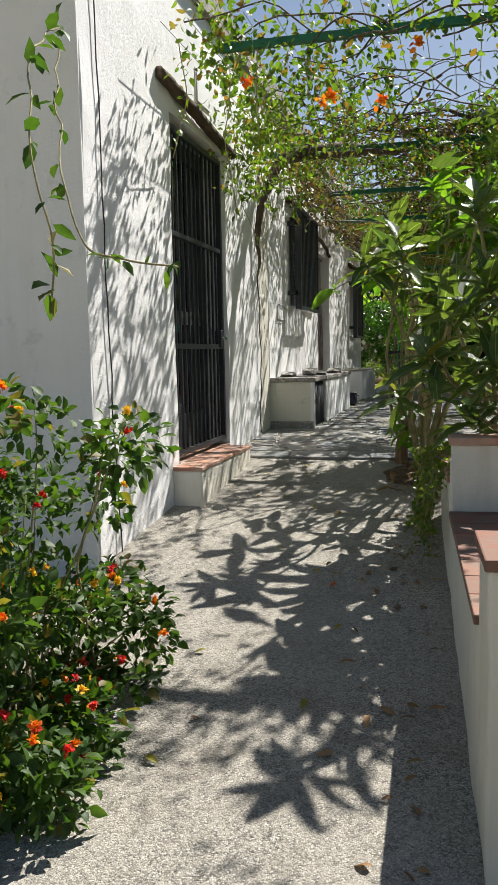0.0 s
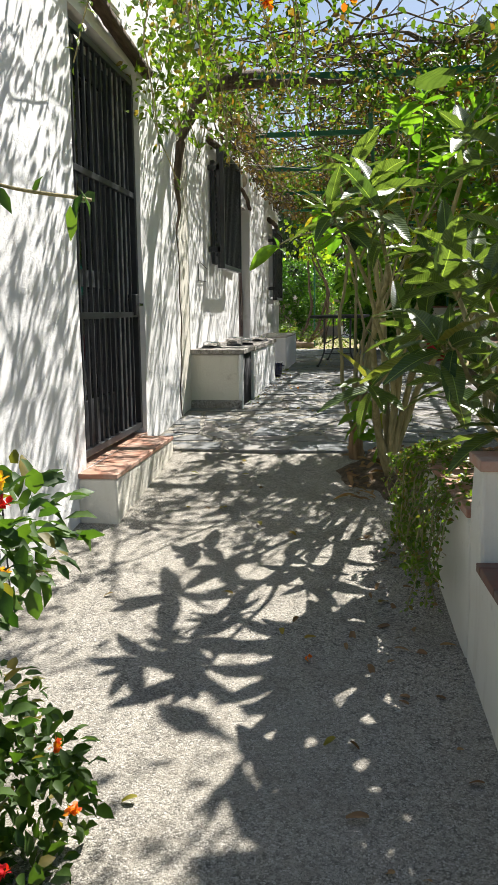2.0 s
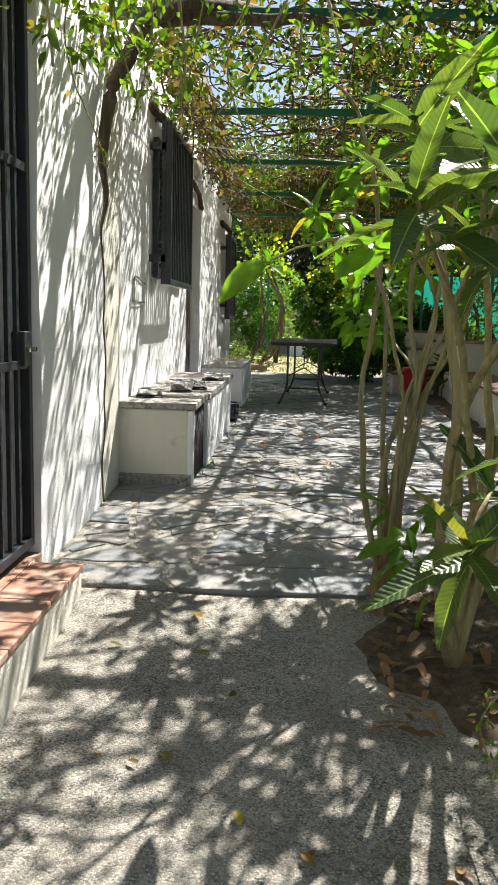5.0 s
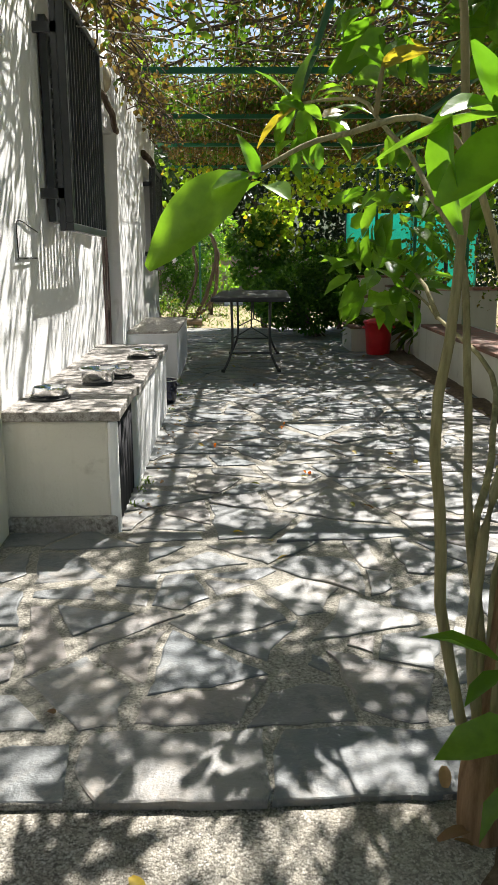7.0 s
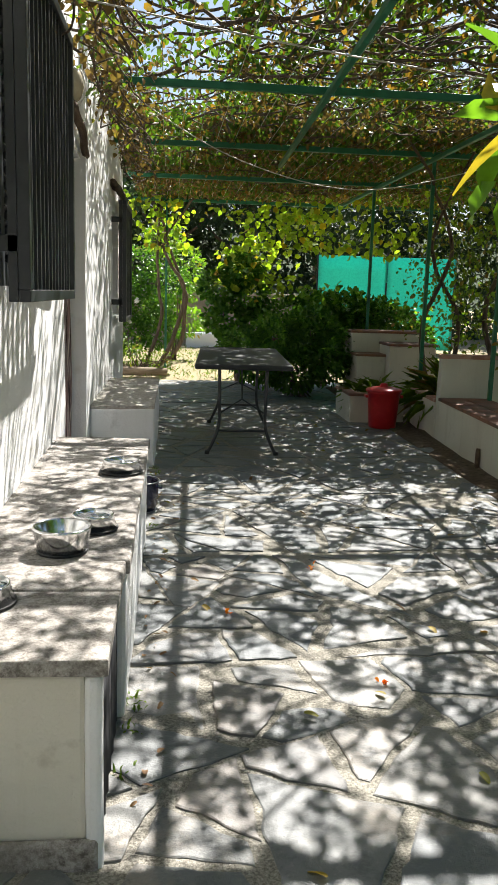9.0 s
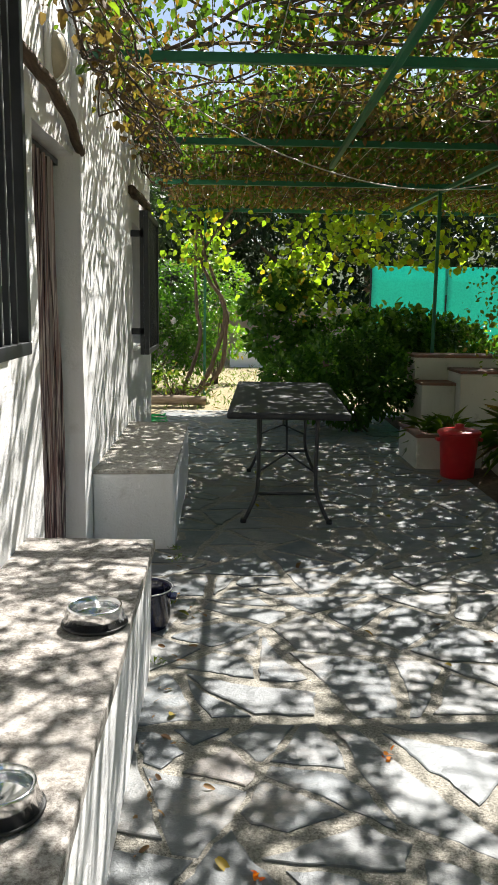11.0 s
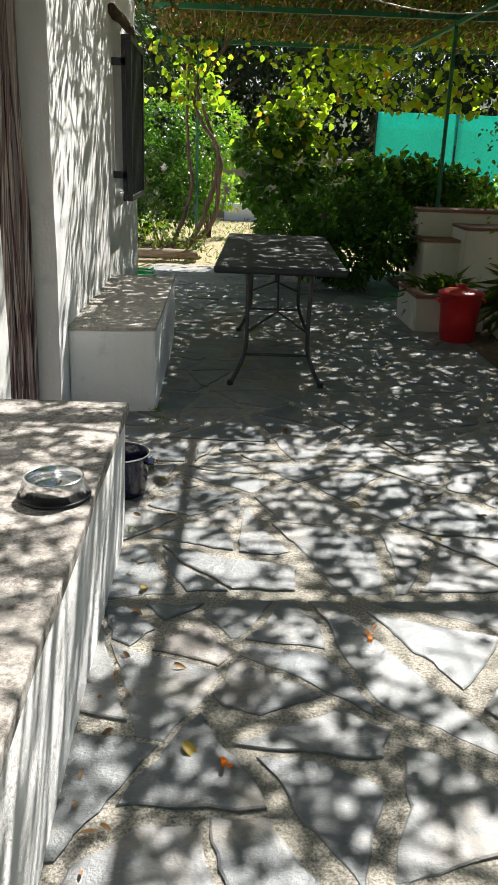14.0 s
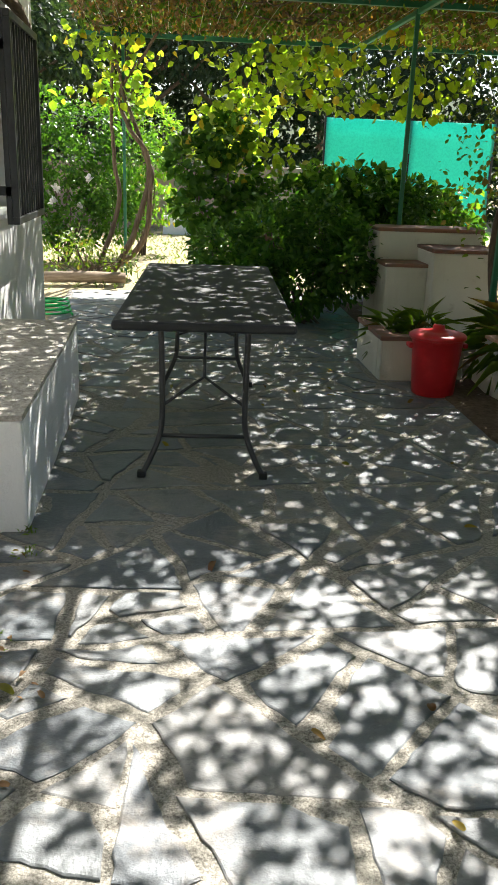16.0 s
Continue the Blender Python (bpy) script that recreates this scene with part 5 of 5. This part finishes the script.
A, B, C = (0.34, 4.55, 0.0), (-0.24, 6.12, -0.17), (-0.43, 6.58, -0.14)
stem_tree("loquat_tree", "loquat tree with long dark ribbed leaves in the planter", A,
          [[A, (0.2, 4.4, 0.3), (0.0, 4.25, 0.55), (-0.15, 4.15, 0.72)],
           [A, (0.3, 4.6, 0.6), (0.15, 4.5, 1.1), (0.07, 4.47, 1.45)],
           [A, (0.4, 4.7, 0.8), (0.4, 4.9, 1.5), (0.3, 4.95, 2.0)],
           [A, (0.4, 4.4, 0.6), (0.45, 4.2, 1.2), (0.35, 4.1, 1.7)],
           [A, (0.25, 4.8, 0.4), (0.0, 5.05, 0.65), (-0.12, 5.15, 0.8)],
           [A, (0.5, 4.6, 0.6), (0.65, 4.4, 1.2), (0.7, 4.3, 1.5)],
           [A, (0.25, 4.5, 0.5), (0.12, 4.35, 0.8), (0.05, 4.3, 0.95)],
           [A, (0.25, 4.6, 0.3), (0.15, 4.65, 0.5), (0.05, 4.65, 0.6)],
           [A, (0.2, 4.7, 0.5), (0.0, 4.75, 0.85), (-0.1, 4.75, 0.98)],
           [A, (0.2, 4.8, 0.25), (0.05, 4.9, 0.45), (-0.03, 4.95, 0.52)],
           [A, (0.25, 4.7, 0.5), (0.1, 4.85, 0.9), (-0.02, 5.0, 1.1)],
           [A, (0.4, 4.4, 0.5), (0.42, 4.15, 1.0), (0.34, 4.0, 1.28)],
           [A, (0.3, 4.4, 0.4), (0.25, 4.25, 0.8), (0.12, 4.15, 1.05)],
           [A, (0.35, 4.4, 0.3), (0.3, 4.15, 0.55), (0.16, 4.0, 0.68)],
           [A, (0.25, 4.4, 0.2), (0.15, 4.25, 0.36), (0.06, 4.15, 0.42)],
           [A, (0.4, 4.3, 0.25), (0.38, 4.1, 0.42), (0.3, 3.97, 0.5)]], LOQUAT_BLADES, 9, 1.0, 11, 0.022)
high = scene.objects["loquat_tree"]
leaf_cloud("crown", high, 45, [(0.1, 0.5, 2.1), (0.4, 0.4, 2.3), (0.3, 0.9, 2.2), (0.7, 0.7, 2.1), (-0.1, 0.8, 2.0), (0.6, 0.1, 1.9), (0.9, 0.3, 1.8)], 0.3, 0.2, LOQUAT_LEAF, 0.34)
stem_tree("loquat_tree", "many-stemmed loquat at the path's edge with ribbed leaves", B,
          [[B, (-0.28, 5.9, 0.4), (-0.42, 5.5, 1.0), (-0.58, 5.2, 1.3)],
           [B, (-0.25, 5.9, 0.5), (-0.3, 5.5, 1.0), (-0.34, 5.12, 1.28)],
           [B, (-0.15, 6.0, 0.5), (-0.05, 5.6, 0.9), (-0.02, 5.3, 1.14)],
           [B, (-0.28, 5.95, 0.2), (-0.34, 5.6, 0.4), (-0.38, 5.35, 0.47)],
           [B, (-0.3, 6.1, 0.7), (-0.4, 6.05, 1.3), (-0.49, 5.98, 1.62)],
           [B, (-0.1, 6.1, 0.6), (0.05, 5.8, 1.3), (0.1, 5.6, 1.7)],
           [B, (-0.05, 6.1, 0.4), (0.2, 5.8, 0.8), (0.3, 5.6, 1.0)],
           [B, (-0.2, 6.0, 0.6), (-0.3, 5.7, 1.15), (-0.38, 5.45, 1.45)],
           [B, (-0.15, 6.1, 0.3), (-0.15, 5.7, 0.55), (-0.2, 5.45, 0.72)]], LOQUAT_BLADES, 9, 0.92, 12, 0.022)
over = stem_tree("broad_leaf_shrub", "many-stemmed shrub with pointed light green leaves over the path", C,
          [[C, (-0.45, 6.6, 0.6), (-0.5, 6.7, 1.3), (-0.62, 6.55, 1.75), (-0.75, 6.4, 1.85)],
           [C, (-0.4, 6.65, 0.6), (-0.35, 6.75, 1.3), (-0.2, 6.6, 1.85), (-0.2, 6.57, 2.0)],
           [C, (-0.42, 6.7, 0.5), (-0.45, 6.9, 1.1), (-0.6, 7.4, 1.5), (-0.75, 7.85, 1.58)],
           [C, (-0.38, 6.6, 0.5), (-0.3, 6.6, 1.0), (-0.42, 6.3, 1.25), (-0.62, 6.15, 1.3)],
           [C, (-0.4, 6.7, 0.4), (-0.3, 7.1, 0.75), (-0.33, 7.6, 0.93), (-0.36, 7.9, 0.98)],
           [C, (-0.36, 6.7, 0.6), (-0.2, 6.9, 1.4), (-0.1, 7.3, 2.0), (-0.15, 7.6, 2.3)],
           [C, (-0.42, 6.6, 0.7), (-0.55, 6.5, 1.25), (-0.8, 6.44, 1.3), (-0.95, 6.39, 1.22)],
           [C, (-0.36, 6.65, 0.5), (-0.1, 6.9, 1.2), (0.2, 7.2, 1.9), (0.2, 7.4, 2.4)],
           [C, (-0.37, 6.62, 0.45), (-0.22, 6.6, 1.0), (-0.1, 6.5, 1.6), (-0.05, 6.45, 2.1)],
           [C, (-0.38, 6.68, 0.5), (-0.18, 6.75, 0.95), (-0.02, 6.7, 1.4), (0.08, 6.7, 1.75)]], BROAD_BLADES, 8, 0.72, 13, 0.014, spread=0.035, slight=(0, 6))
o = Vector(C)
tubes("trunk", [(curve_points([(0, 0, -0.06), (-0.01, 0.01, 0.12), (0.02, 0.04, 0.3), (0.03, 0.06, 0.62)], 5, 0.01, 5), [0.066, 0.056, 0.052, 0.05, 0.048, 0.047, 0.045, 0.044, 0.042, 0.04, 0.037, 0.033, 0.028, 0.022, 0.016, 0.01])], TRUNK, over, 10)
leaf_cloud("crown", over, 230, [Vector(c) - o for c in ((-0.45, 7.95, 1.02), (-0.42, 7.9, 1.3), (-0.72, 7.9, 1.55), (-0.5, 7.5, 1.75), (-0.15, 7.6, 1.9), (-0.3, 8.0, 1.2), (-0.2, 7.4, 1.3))], 0.13, 0.12, BROAD_LEAF, 0.42)
leaf_cloud("basal_shoot", over, 26, [Vector(c) - o for c in ((-0.34, 6.42, 0.16), (-0.26, 6.36, 0.05), (-0.38, 6.44, 0.3))], 0.1, 0.16, BROAD_LEAF, 0.42)
for base, way, scale in (((-0.95, 6.39, 1.215), (-0.155, -0.08, -0.10), 0.85), ((-0.68, 6.16, 1.29), (-0.03, 0.02, -0.2), 0.7)):
    leaf_at(over, BROAD_BLADES[1], Vector(base) - o, way, scale, -0.8)
D = (0.55, 7.6, -0.1)
tall = stem_tree("broad_leaf_shrub", "tall bushy shrub with bright green leaves under the pergola", D,
                 [[D, (0.5, 7.7, 0.8), (0.2, 7.8, 1.5), (-0.1, 7.9, 1.9)],
                  [D, (0.5, 7.8, 0.9), (0.4, 8.0, 1.7), (0.2, 8.2, 2.3)],
                  [D, (0.7, 7.6, 0.9), (0.9, 7.6, 1.7), (1.0, 7.5, 2.2)]], BROAD_BLADES, 10, 0.85, 14, 0.02)
leaf_cloud("crown", tall, 2000, [(-0.5, 0.1, 1.9), (-0.2, 0.2, 2.2), (0.2, 0, 1.6), (0.5, -0.2, 1.9), (0.1, 0.3, 1.2), (0.6, 0, 1.2), (0.9, -0.3, 1.6), (-0.1, 0.2, 1.6), (0.3, 0.1, 2.3), (0.8, 0.3, 2.2), (0.5, 0.1, 0.7), (0.9, 0.2, 0.8)], 0.33, 0.13, BROAD_LEAF, 0.42)

# ---- lantana by the house corner ----
lant = thing("lantana_bush", "lantana bush with orange and red flower heads", "bush", pose(-1.42, 2.5, -0.05))
cent = [(rng.uniform(-0.5, 0.32), rng.uniform(-0.6, 0.55), rng.uniform(-0.55, 0.25)) for _ in range(64)]
cent += [(rng.uniform(-0.5, -0.05), rng.uniform(-0.3, 0.5), rng.uniform(0.2, 0.42)) for _ in range(7)]
cent += [(rng.uniform(-0.15, 0.4), rng.uniform(-0.4, 0.1), rng.uniform(0.42, 0.66)) for _ in range(5)]
for i, c in enumerate(cent):
    tubes("stem", [(curve_points([(rng.normal(-0.15, 0.1), rng.normal(0, 0.3), -0.6), (c[0] * 0.6 - 0.05, c[1] * 0.7, (c[2] - 0.55) / 2 + 0.1), (c[0], c[1], c[2] + 0.08)], 5, 0.02, i), [0.006 - 0.0004 * k for k in range(11)])], STEM, lant, 5)
leaf_cloud("crown", lant, 8800, cent, 0.13, 0.05, LANTANA_LEAF, 0.55, 0.9, -0.1)
for i in range(120):
    c = cent[int(rng.integers(len(cent)))]
    at = (-1.42 + c[0] + rng.normal(0.07, 0.06), 2.5 + c[1] + rng.normal(-0.13, 0.06), c[2] + 0.02 + abs(rng.normal(0, 0.05)))
    flower("lantana_flower", at, (ORANGE, CRIMSON, CRIMSON, ORANGE, YELLOW)[i % 5], 0.016, ("orange", "crimson", "crimson", "orange", "yellow")[i % 5] + " lantana flower head among the leaves", 24, "lantana flowers")


def sprig(name, stations, n, size, material, label, r=0.004, width=0.45):
    """A thin runner with leaves along it."""
    s = thing(name, label, "creeper")
    p = curve_points(stations, 9, 0.03, len(stations) + n)
    tubes("runner", [(p, r)], STEM, s, 5)
    i = rng.integers(0, len(p), n)
    P = np.array([tuple(p[k]) for k in i]) + rng.normal(0, 0.012, (n, 3))
    put("leaves", leaf_mesh("leaves", P, ways(n, -0.35), rng.uniform(0.6, 1.2, n) * size, material, width, 0.1, 0.2), s)


sprig("hanging_creeper", [(-1.93, 3.9, 2.35), (-1.7, 3.2, 2.0), (-1.5, 2.75, 1.5), (-1.4, 2.7, 1.15), (-1.42, 2.75, 0.92)], 30, 0.095, LANTANA_LEAF, "thin creeper with pointed leaves hanging by the corner")
sprig("hanging_creeper", [(-1.93, 3.9, 2.3), (-1.6, 3.2, 1.7), (-1.35, 2.8, 1.2), (-1.15, 2.8, 1.1), (-1.0, 2.9, 1.06)], 22, 0.075, LANTANA_LEAF, "thin creeper with pointed leaves reaching over the path")
for i in range(16):
    x, y = rng.uniform(-1.75, -0.6), rng.uniform(5.1, 7.6)
    z = rng.uniform(1.5, 2.2)
    sprig("hanging_creeper", [(x, y, 2.7), (x + rng.normal(0, 0.08), y + rng.normal(0, 0.08), (2.7 + z) / 2), (x + rng.normal(0, 0.12), y + rng.normal(0, 0.12), z)], 16, 0.06, CREEPER_LEAF, "thin leafy creeper hanging from the pergola")
for i in range(46):
    y = rng.uniform(0.8, 2.15)
    x = rng.normal(0.0, 0.05)
    m = pose(0.0, 3.3, 0, 0, 0, 3.2)
    pts = [m @ Vector((0.12 + x, y, 0.14)), m @ Vector((-0.05 + x, y + rng.normal(0, 0.05), 0.12)), m @ Vector((-0.08 - abs(rng.normal(0, 0.04)), y + rng.normal(0, 0.08), -0.1)), m @ Vector((-0.07 - abs(rng.normal(0, 0.06)), y + rng.normal(0, 0.1), rng.uniform(-0.33, -0.12)))]
    sprig("trailing_creeper", pts, 80, 0.025, CREEPER_LEAF, "small-leaved creeper trailing over the planter edge", 0.003, 0.6)


def spiky(at, n, L, label):
    P = np.zeros((n, 3)) + rng.normal(0, 0.03, (n, 3)) * np.array([1, 1, 0.2])
    put("spider_plant", leaf_mesh("spider_plant", P, ways(n, 0.9), rng.uniform(0.6, 1.2, n) * L, CREEPER_LEAF, 0.035, 0.2, 0.5), None, pose(*at), label, "plant", "spiky plants")


for *at, leaves, reach in ((0.85, 15.25, 0.22, 40, 0.24), (1.0, 15.4, 0.22, 40, 0.26), (1.4, 14.4, 0.27, 80, 0.44), (1.45, 14.75, 0.27, 80, 0.48), (1.6, 14.6, 0.27, 70, 0.44), (0.7, 15.3, 0.22, 36, 0.24)):
    spiky(at, leaves, reach, "arching grassy plant in the masonry planter")

n = 130
at = np.array([(-1.40 + 0.010 * rng.normal(), y, flag_z(y) + 0.002) for y in rng.uniform(8.6, 12.6, 11)])
P = at[rng.integers(0, len(at), n)] + rng.normal(0, 0.02, (n, 3)) * np.array([1, 1, 0.1])
put("weeds", leaf_mesh("weeds", P, ways(n, 0.9), rng.uniform(0.014, 0.034, n), CREEPER_LEAF, 0.3, 0.2, 0.3), None, label="small green weeds at the foot of the masonry", category="weed", kind="stuff")

# trumpet flowers in the front vine
for at in ((-0.78, 5.3, 2.32), (-0.48, 5.4, 2.30), (-1.3, 5.2, 2.42), (-0.25, 5.2, 2.55), (-0.95, 6.0, 2.5)):
    flower("trumpet_flower", at, ORANGE, 0.045, "cluster of orange trumpet vine flowers", 20, "trumpet flowers")

# low grass tufts on the dry ground
n = 9000
P = np.stack([rng.uniform(-5, 5, n), rng.uniform(18.9, 27, n), np.full(n, -0.03)], 1)
put("grass_tufts", leaf_mesh("grass_tufts", P, ways(n, 1.4), rng.uniform(0.03, 0.12, n), CREEPER_LEAF, 0.08, 0.1, 0.3, detail=1), None, label="thin dry grass on the sunny ground", category="grass", kind="stuff")

# ---- fallen leaves and petals ----
FALLEN_ME = [blade("fallen_leaf", 0.055, 0.4, FALLEN, 60 + s, 0.004) for s in range(4)]
for i in range(90):
    y = rng.uniform(2.2, 16)
    x = rng.uniform(-1.35, 0.9) if y > 7 else rng.uniform(-1.6, -0.1)
    z = (ramp_z(y) if y < 6.58 else flag_z(y)) + 0.014
    put("fallen_leaf", FALLEN_ME[i % 4], None, pose(x, y, z, rng.normal(0, 10), rng.normal(0, 10), rng.uniform(0, 360)) @ Matrix.Scale(rng.uniform(0.6, 1.1), 4), "yellowing fallen leaf on the paving", "leaf", "fallen leaves")
DRY_ME = [blade("dry_leaf", 0.055, 0.36, LITTER, 80 + s, 0.006) for s in range(4)]
for i in range(250):
    y = rng.uniform(5.7, 6.75) if i < 200 else rng.uniform(2.0, 5.2)
    x = rng.uniform(-0.5, 0.6) if i < 200 else rng.normal(-0.12, 0.16) - 0.05
    if i >= 200 and x > -0.06:
        x = -0.1 - rng.random() * 0.3
    z = ramp_z(y) + 0.028 + 0.05 * max(0.0, 1 - ((x - 0.28) / 0.86) ** 2 - ((y - 6.25) / 0.62) ** 2) if i < 200 else ramp_z(y) + 0.012
    put("dry_leaf", DRY_ME[i % 4], None, pose(x, y, z, rng.normal(0, 14), rng.normal(0, 14), rng.uniform(0, 360)) @ Matrix.Scale(rng.uniform(0.7, 1.5) if i < 200 else rng.uniform(0.5, 1.1), 4), "curled dry brown leaf on the ground", "leaf", "dry leaves")
for i in range(44):
    y = rng.uniform(8.5, 12.4)
    x = -1.40 + abs(rng.normal(0, 0.07))
    put("dry_leaf", DRY_ME[i % 4], None, pose(x, y, flag_z(y) + 0.01, rng.normal(0, 14), rng.normal(0, 14), rng.uniform(0, 360)) @ Matrix.Scale(rng.uniform(0.3, 0.75), 4), "curled dry brown leaf at the foot of the counter", "leaf", "dry leaves")
for x, y, r in ((-0.1, 5.66, 0.075), (0.06, 5.6, 0.06), (-0.02, 5.82, 0.05), (0.2, 5.7, 0.065)):
    bm = bmesh.new()
    bmesh.ops.create_icosphere(bm, subdivisions=3, radius=r)
    for v in bm.verts:
        v.co += noise.noise_vector(v.co * 14 + Vector((x, y, 0)) * 9) * r * 0.28
        v.co.z *= 0.7
    tagged(part("stone", bm, CONCRETE, None, smooth=True, at=pose(x, y, ramp_z(y) + r * 0.45)), "rounded grey stone at the edge of the soil bed", "stone", "bed stones")
for x, y in ((-0.62, 10.35), (-1.05, 9.8), (-0.6, 3.95), (-0.55, 9.2)):
    flower("fallen_flower", (x, y, (ramp_z(y) if y < 6.6 else flag_z(y)) + 0.006), ORANGE, 0.022, "red fallen flower on the ground", 7, "fallen flowers")


# ---- flagstones ----
def clip(poly, a, b, c):
    """Keeps the side a*x + b*y <= c of a polygon."""
    out = []
    for i in range(len(poly)):
        p, q = poly[i], poly[(i + 1) % len(poly)]
        dp, dq = a * p[0] + b * p[1] - c, a * q[0] + b * q[1] - c
        if dp <= 0:
            out.append(p)
        if (dp < 0) != (dq < 0) and dp != dq:
            t = dp / (dp - dq)
            out.append((p[0] + (q[0] - p[0]) * t, p[1] + (q[1] - p[1]) * t))
    return out


def split(poly, q, out):
    """Breaks a polygon into crazy paving, mostly across its long side."""
    area = 0.5 * abs(sum(p[0] * r[1] - r[0] * p[1] for p, r in zip(poly, poly[1:] + poly[:1])))
    at = sum(p[1] for p in poly) / len(poly)
    if area < (q.uniform(0.04, 0.15) if at < 8.3 else q.uniform(0.05, 0.22)):
        out.append(poly)
        return
    cx, cy = sum(p[0] for p in poly) / len(poly), sum(p[1] for p in poly) / len(poly)
    far = max(((p, r) for p in poly for r in poly), key=lambda e: (e[0][0] - e[1][0]) ** 2 + (e[0][1] - e[1][1]) ** 2)
    a = math.atan2(far[1][1] - far[0][1], far[1][0] - far[0][0]) + q.normal(0, 0.5)
    nx, ny = math.cos(a), math.sin(a)
    c = nx * cx + ny * cy + q.normal(0, 0.05)
    for s in (1, -1):
        piece = clip(poly, s * nx, s * ny, s * c)
        if len(piece) > 2:
            split(piece, q, out)


def flagstones():
    q = np.random.default_rng(21)
    x0, x1, y1 = -1.9, 1.12, 18.6
    cells = []
    x = x0
    while x < x1 - 0.15:
        e = min(x + q.uniform(0.24, 0.62), x1)
        a, b = 6.64 + 0.02 * q.random(), q.uniform(-0.04, 0.04)
        cells.append([(x + b, a), (e - 0.004 + b, a + q.normal(0, 0.006)), (e - 0.004 - b * 0.4, 6.93), (x - b * 0.4, 6.93)])
        x = e
    y = 6.93
    while y < y1:
        e = min(y + 1.2, y1)
        split([(x0, y), (x1, y + (0.0 if y < 7.0 else 0.16)), (x1, e + 0.16), (x0, e)], q, cells)
        y = e
    for poly in cells:
        sx, sy = sum(p[0] for p in poly) / len(poly), sum(p[1] for p in poly) / len(poly)
        mid = Vector((sx, sy, 0))
        far = sy > 11.3
        gap = (0.008 if far else 0.004) + (0.014 if far else 0.009) * q.random()
        m = len(poly)
        shape = list(poly)
        turn = 1 if sum(p[0] * r[1] - r[0] * p[1] for p, r in zip(poly, poly[1:] + poly[:1])) > 0 else -1
        for k in range(m):
            p, r = poly[k], poly[(k + 1) % m]
            ex, ey = r[0] - p[0], r[1] - p[1]
            L = math.hypot(ex, ey)
            if L < 1e-4:
                continue
            nx, ny = turn * ey / L, -turn * ex / L
            own = gap + ((0.02 if far else 0.045) * q.random() if q.random() < 0.4 else 0)
            shape = clip(shape, nx, ny, nx * p[0] + ny * p[1] - own)
            if len(shape) < 3:
                break
        if len(shape) >= 3 and q.random() < 0.5:
            v = Vector((*shape[int(q.integers(len(shape)))], 0))
            d = (v - mid)
            shape = clip(shape, d.x / d.length, d.y / d.length, (v.x * d.x + v.y * d.y) / d.length - q.uniform(0.02, 0.07)) if d.length > 0.01 else shape
        if len(shape) < 3 or q.random() < 0.015:
            continue
        ring = []
        for k in range(len(shape)):
            p, r = Vector((*shape[k], 0)), Vector((*shape[(k + 1) % len(shape)], 0))
            parts = max(1, min(14, int((r - p).length / 0.035)))
            for s in range(parts):
                u = p.lerp(r, s / parts)
                calm = min(1.0, max(0.12, (u.y - 6.6) / 0.25))
                ring.append(u + noise.noise_vector(u * 5.0) * 0.022 * calm + noise.noise_vector(u * 14.0) * 0.012 * calm + noise.noise_vector(u * 40.0) * 0.004 + (mid - u).normalized() * q.uniform(0, 0.006))
        cz = flag_z(sy)
        lift = q.uniform(-0.002, 0.0015) if far else q.uniform(-0.001, 0.0045)
        tx, ty = q.normal(0, 0.008), q.normal(0, 0.008)
        n = len(ring)
        verts, faces = [], []
        for inset, dz in ((0.0, -0.03), (0.0, -0.0025), (0.006, 0.0)):
            for u in ring:
                w = u + (mid - u).normalized() * inset
                verts.append((w.x - sx, w.y - sy, flag_z(w.y) - cz + dz + lift + (w.x - sx) * tx + (w.y - sy) * ty))
        for lay in range(2):
            for k in range(n):
                k2 = (k + 1) % n
                faces.append((lay * n + k, lay * n + k2, (lay + 1) * n + k2, (lay + 1) * n + k))
        faces.append(tuple(2 * n + k for k in range(n)))
        put("flagstone", mesh_from("flagstone", verts, faces, BLUE_SLATE if sy > 10.2 + 0.6 * math.sin(3 * sx) else SLATE), terrace, pose(sx, sy, cz))


flagstones()
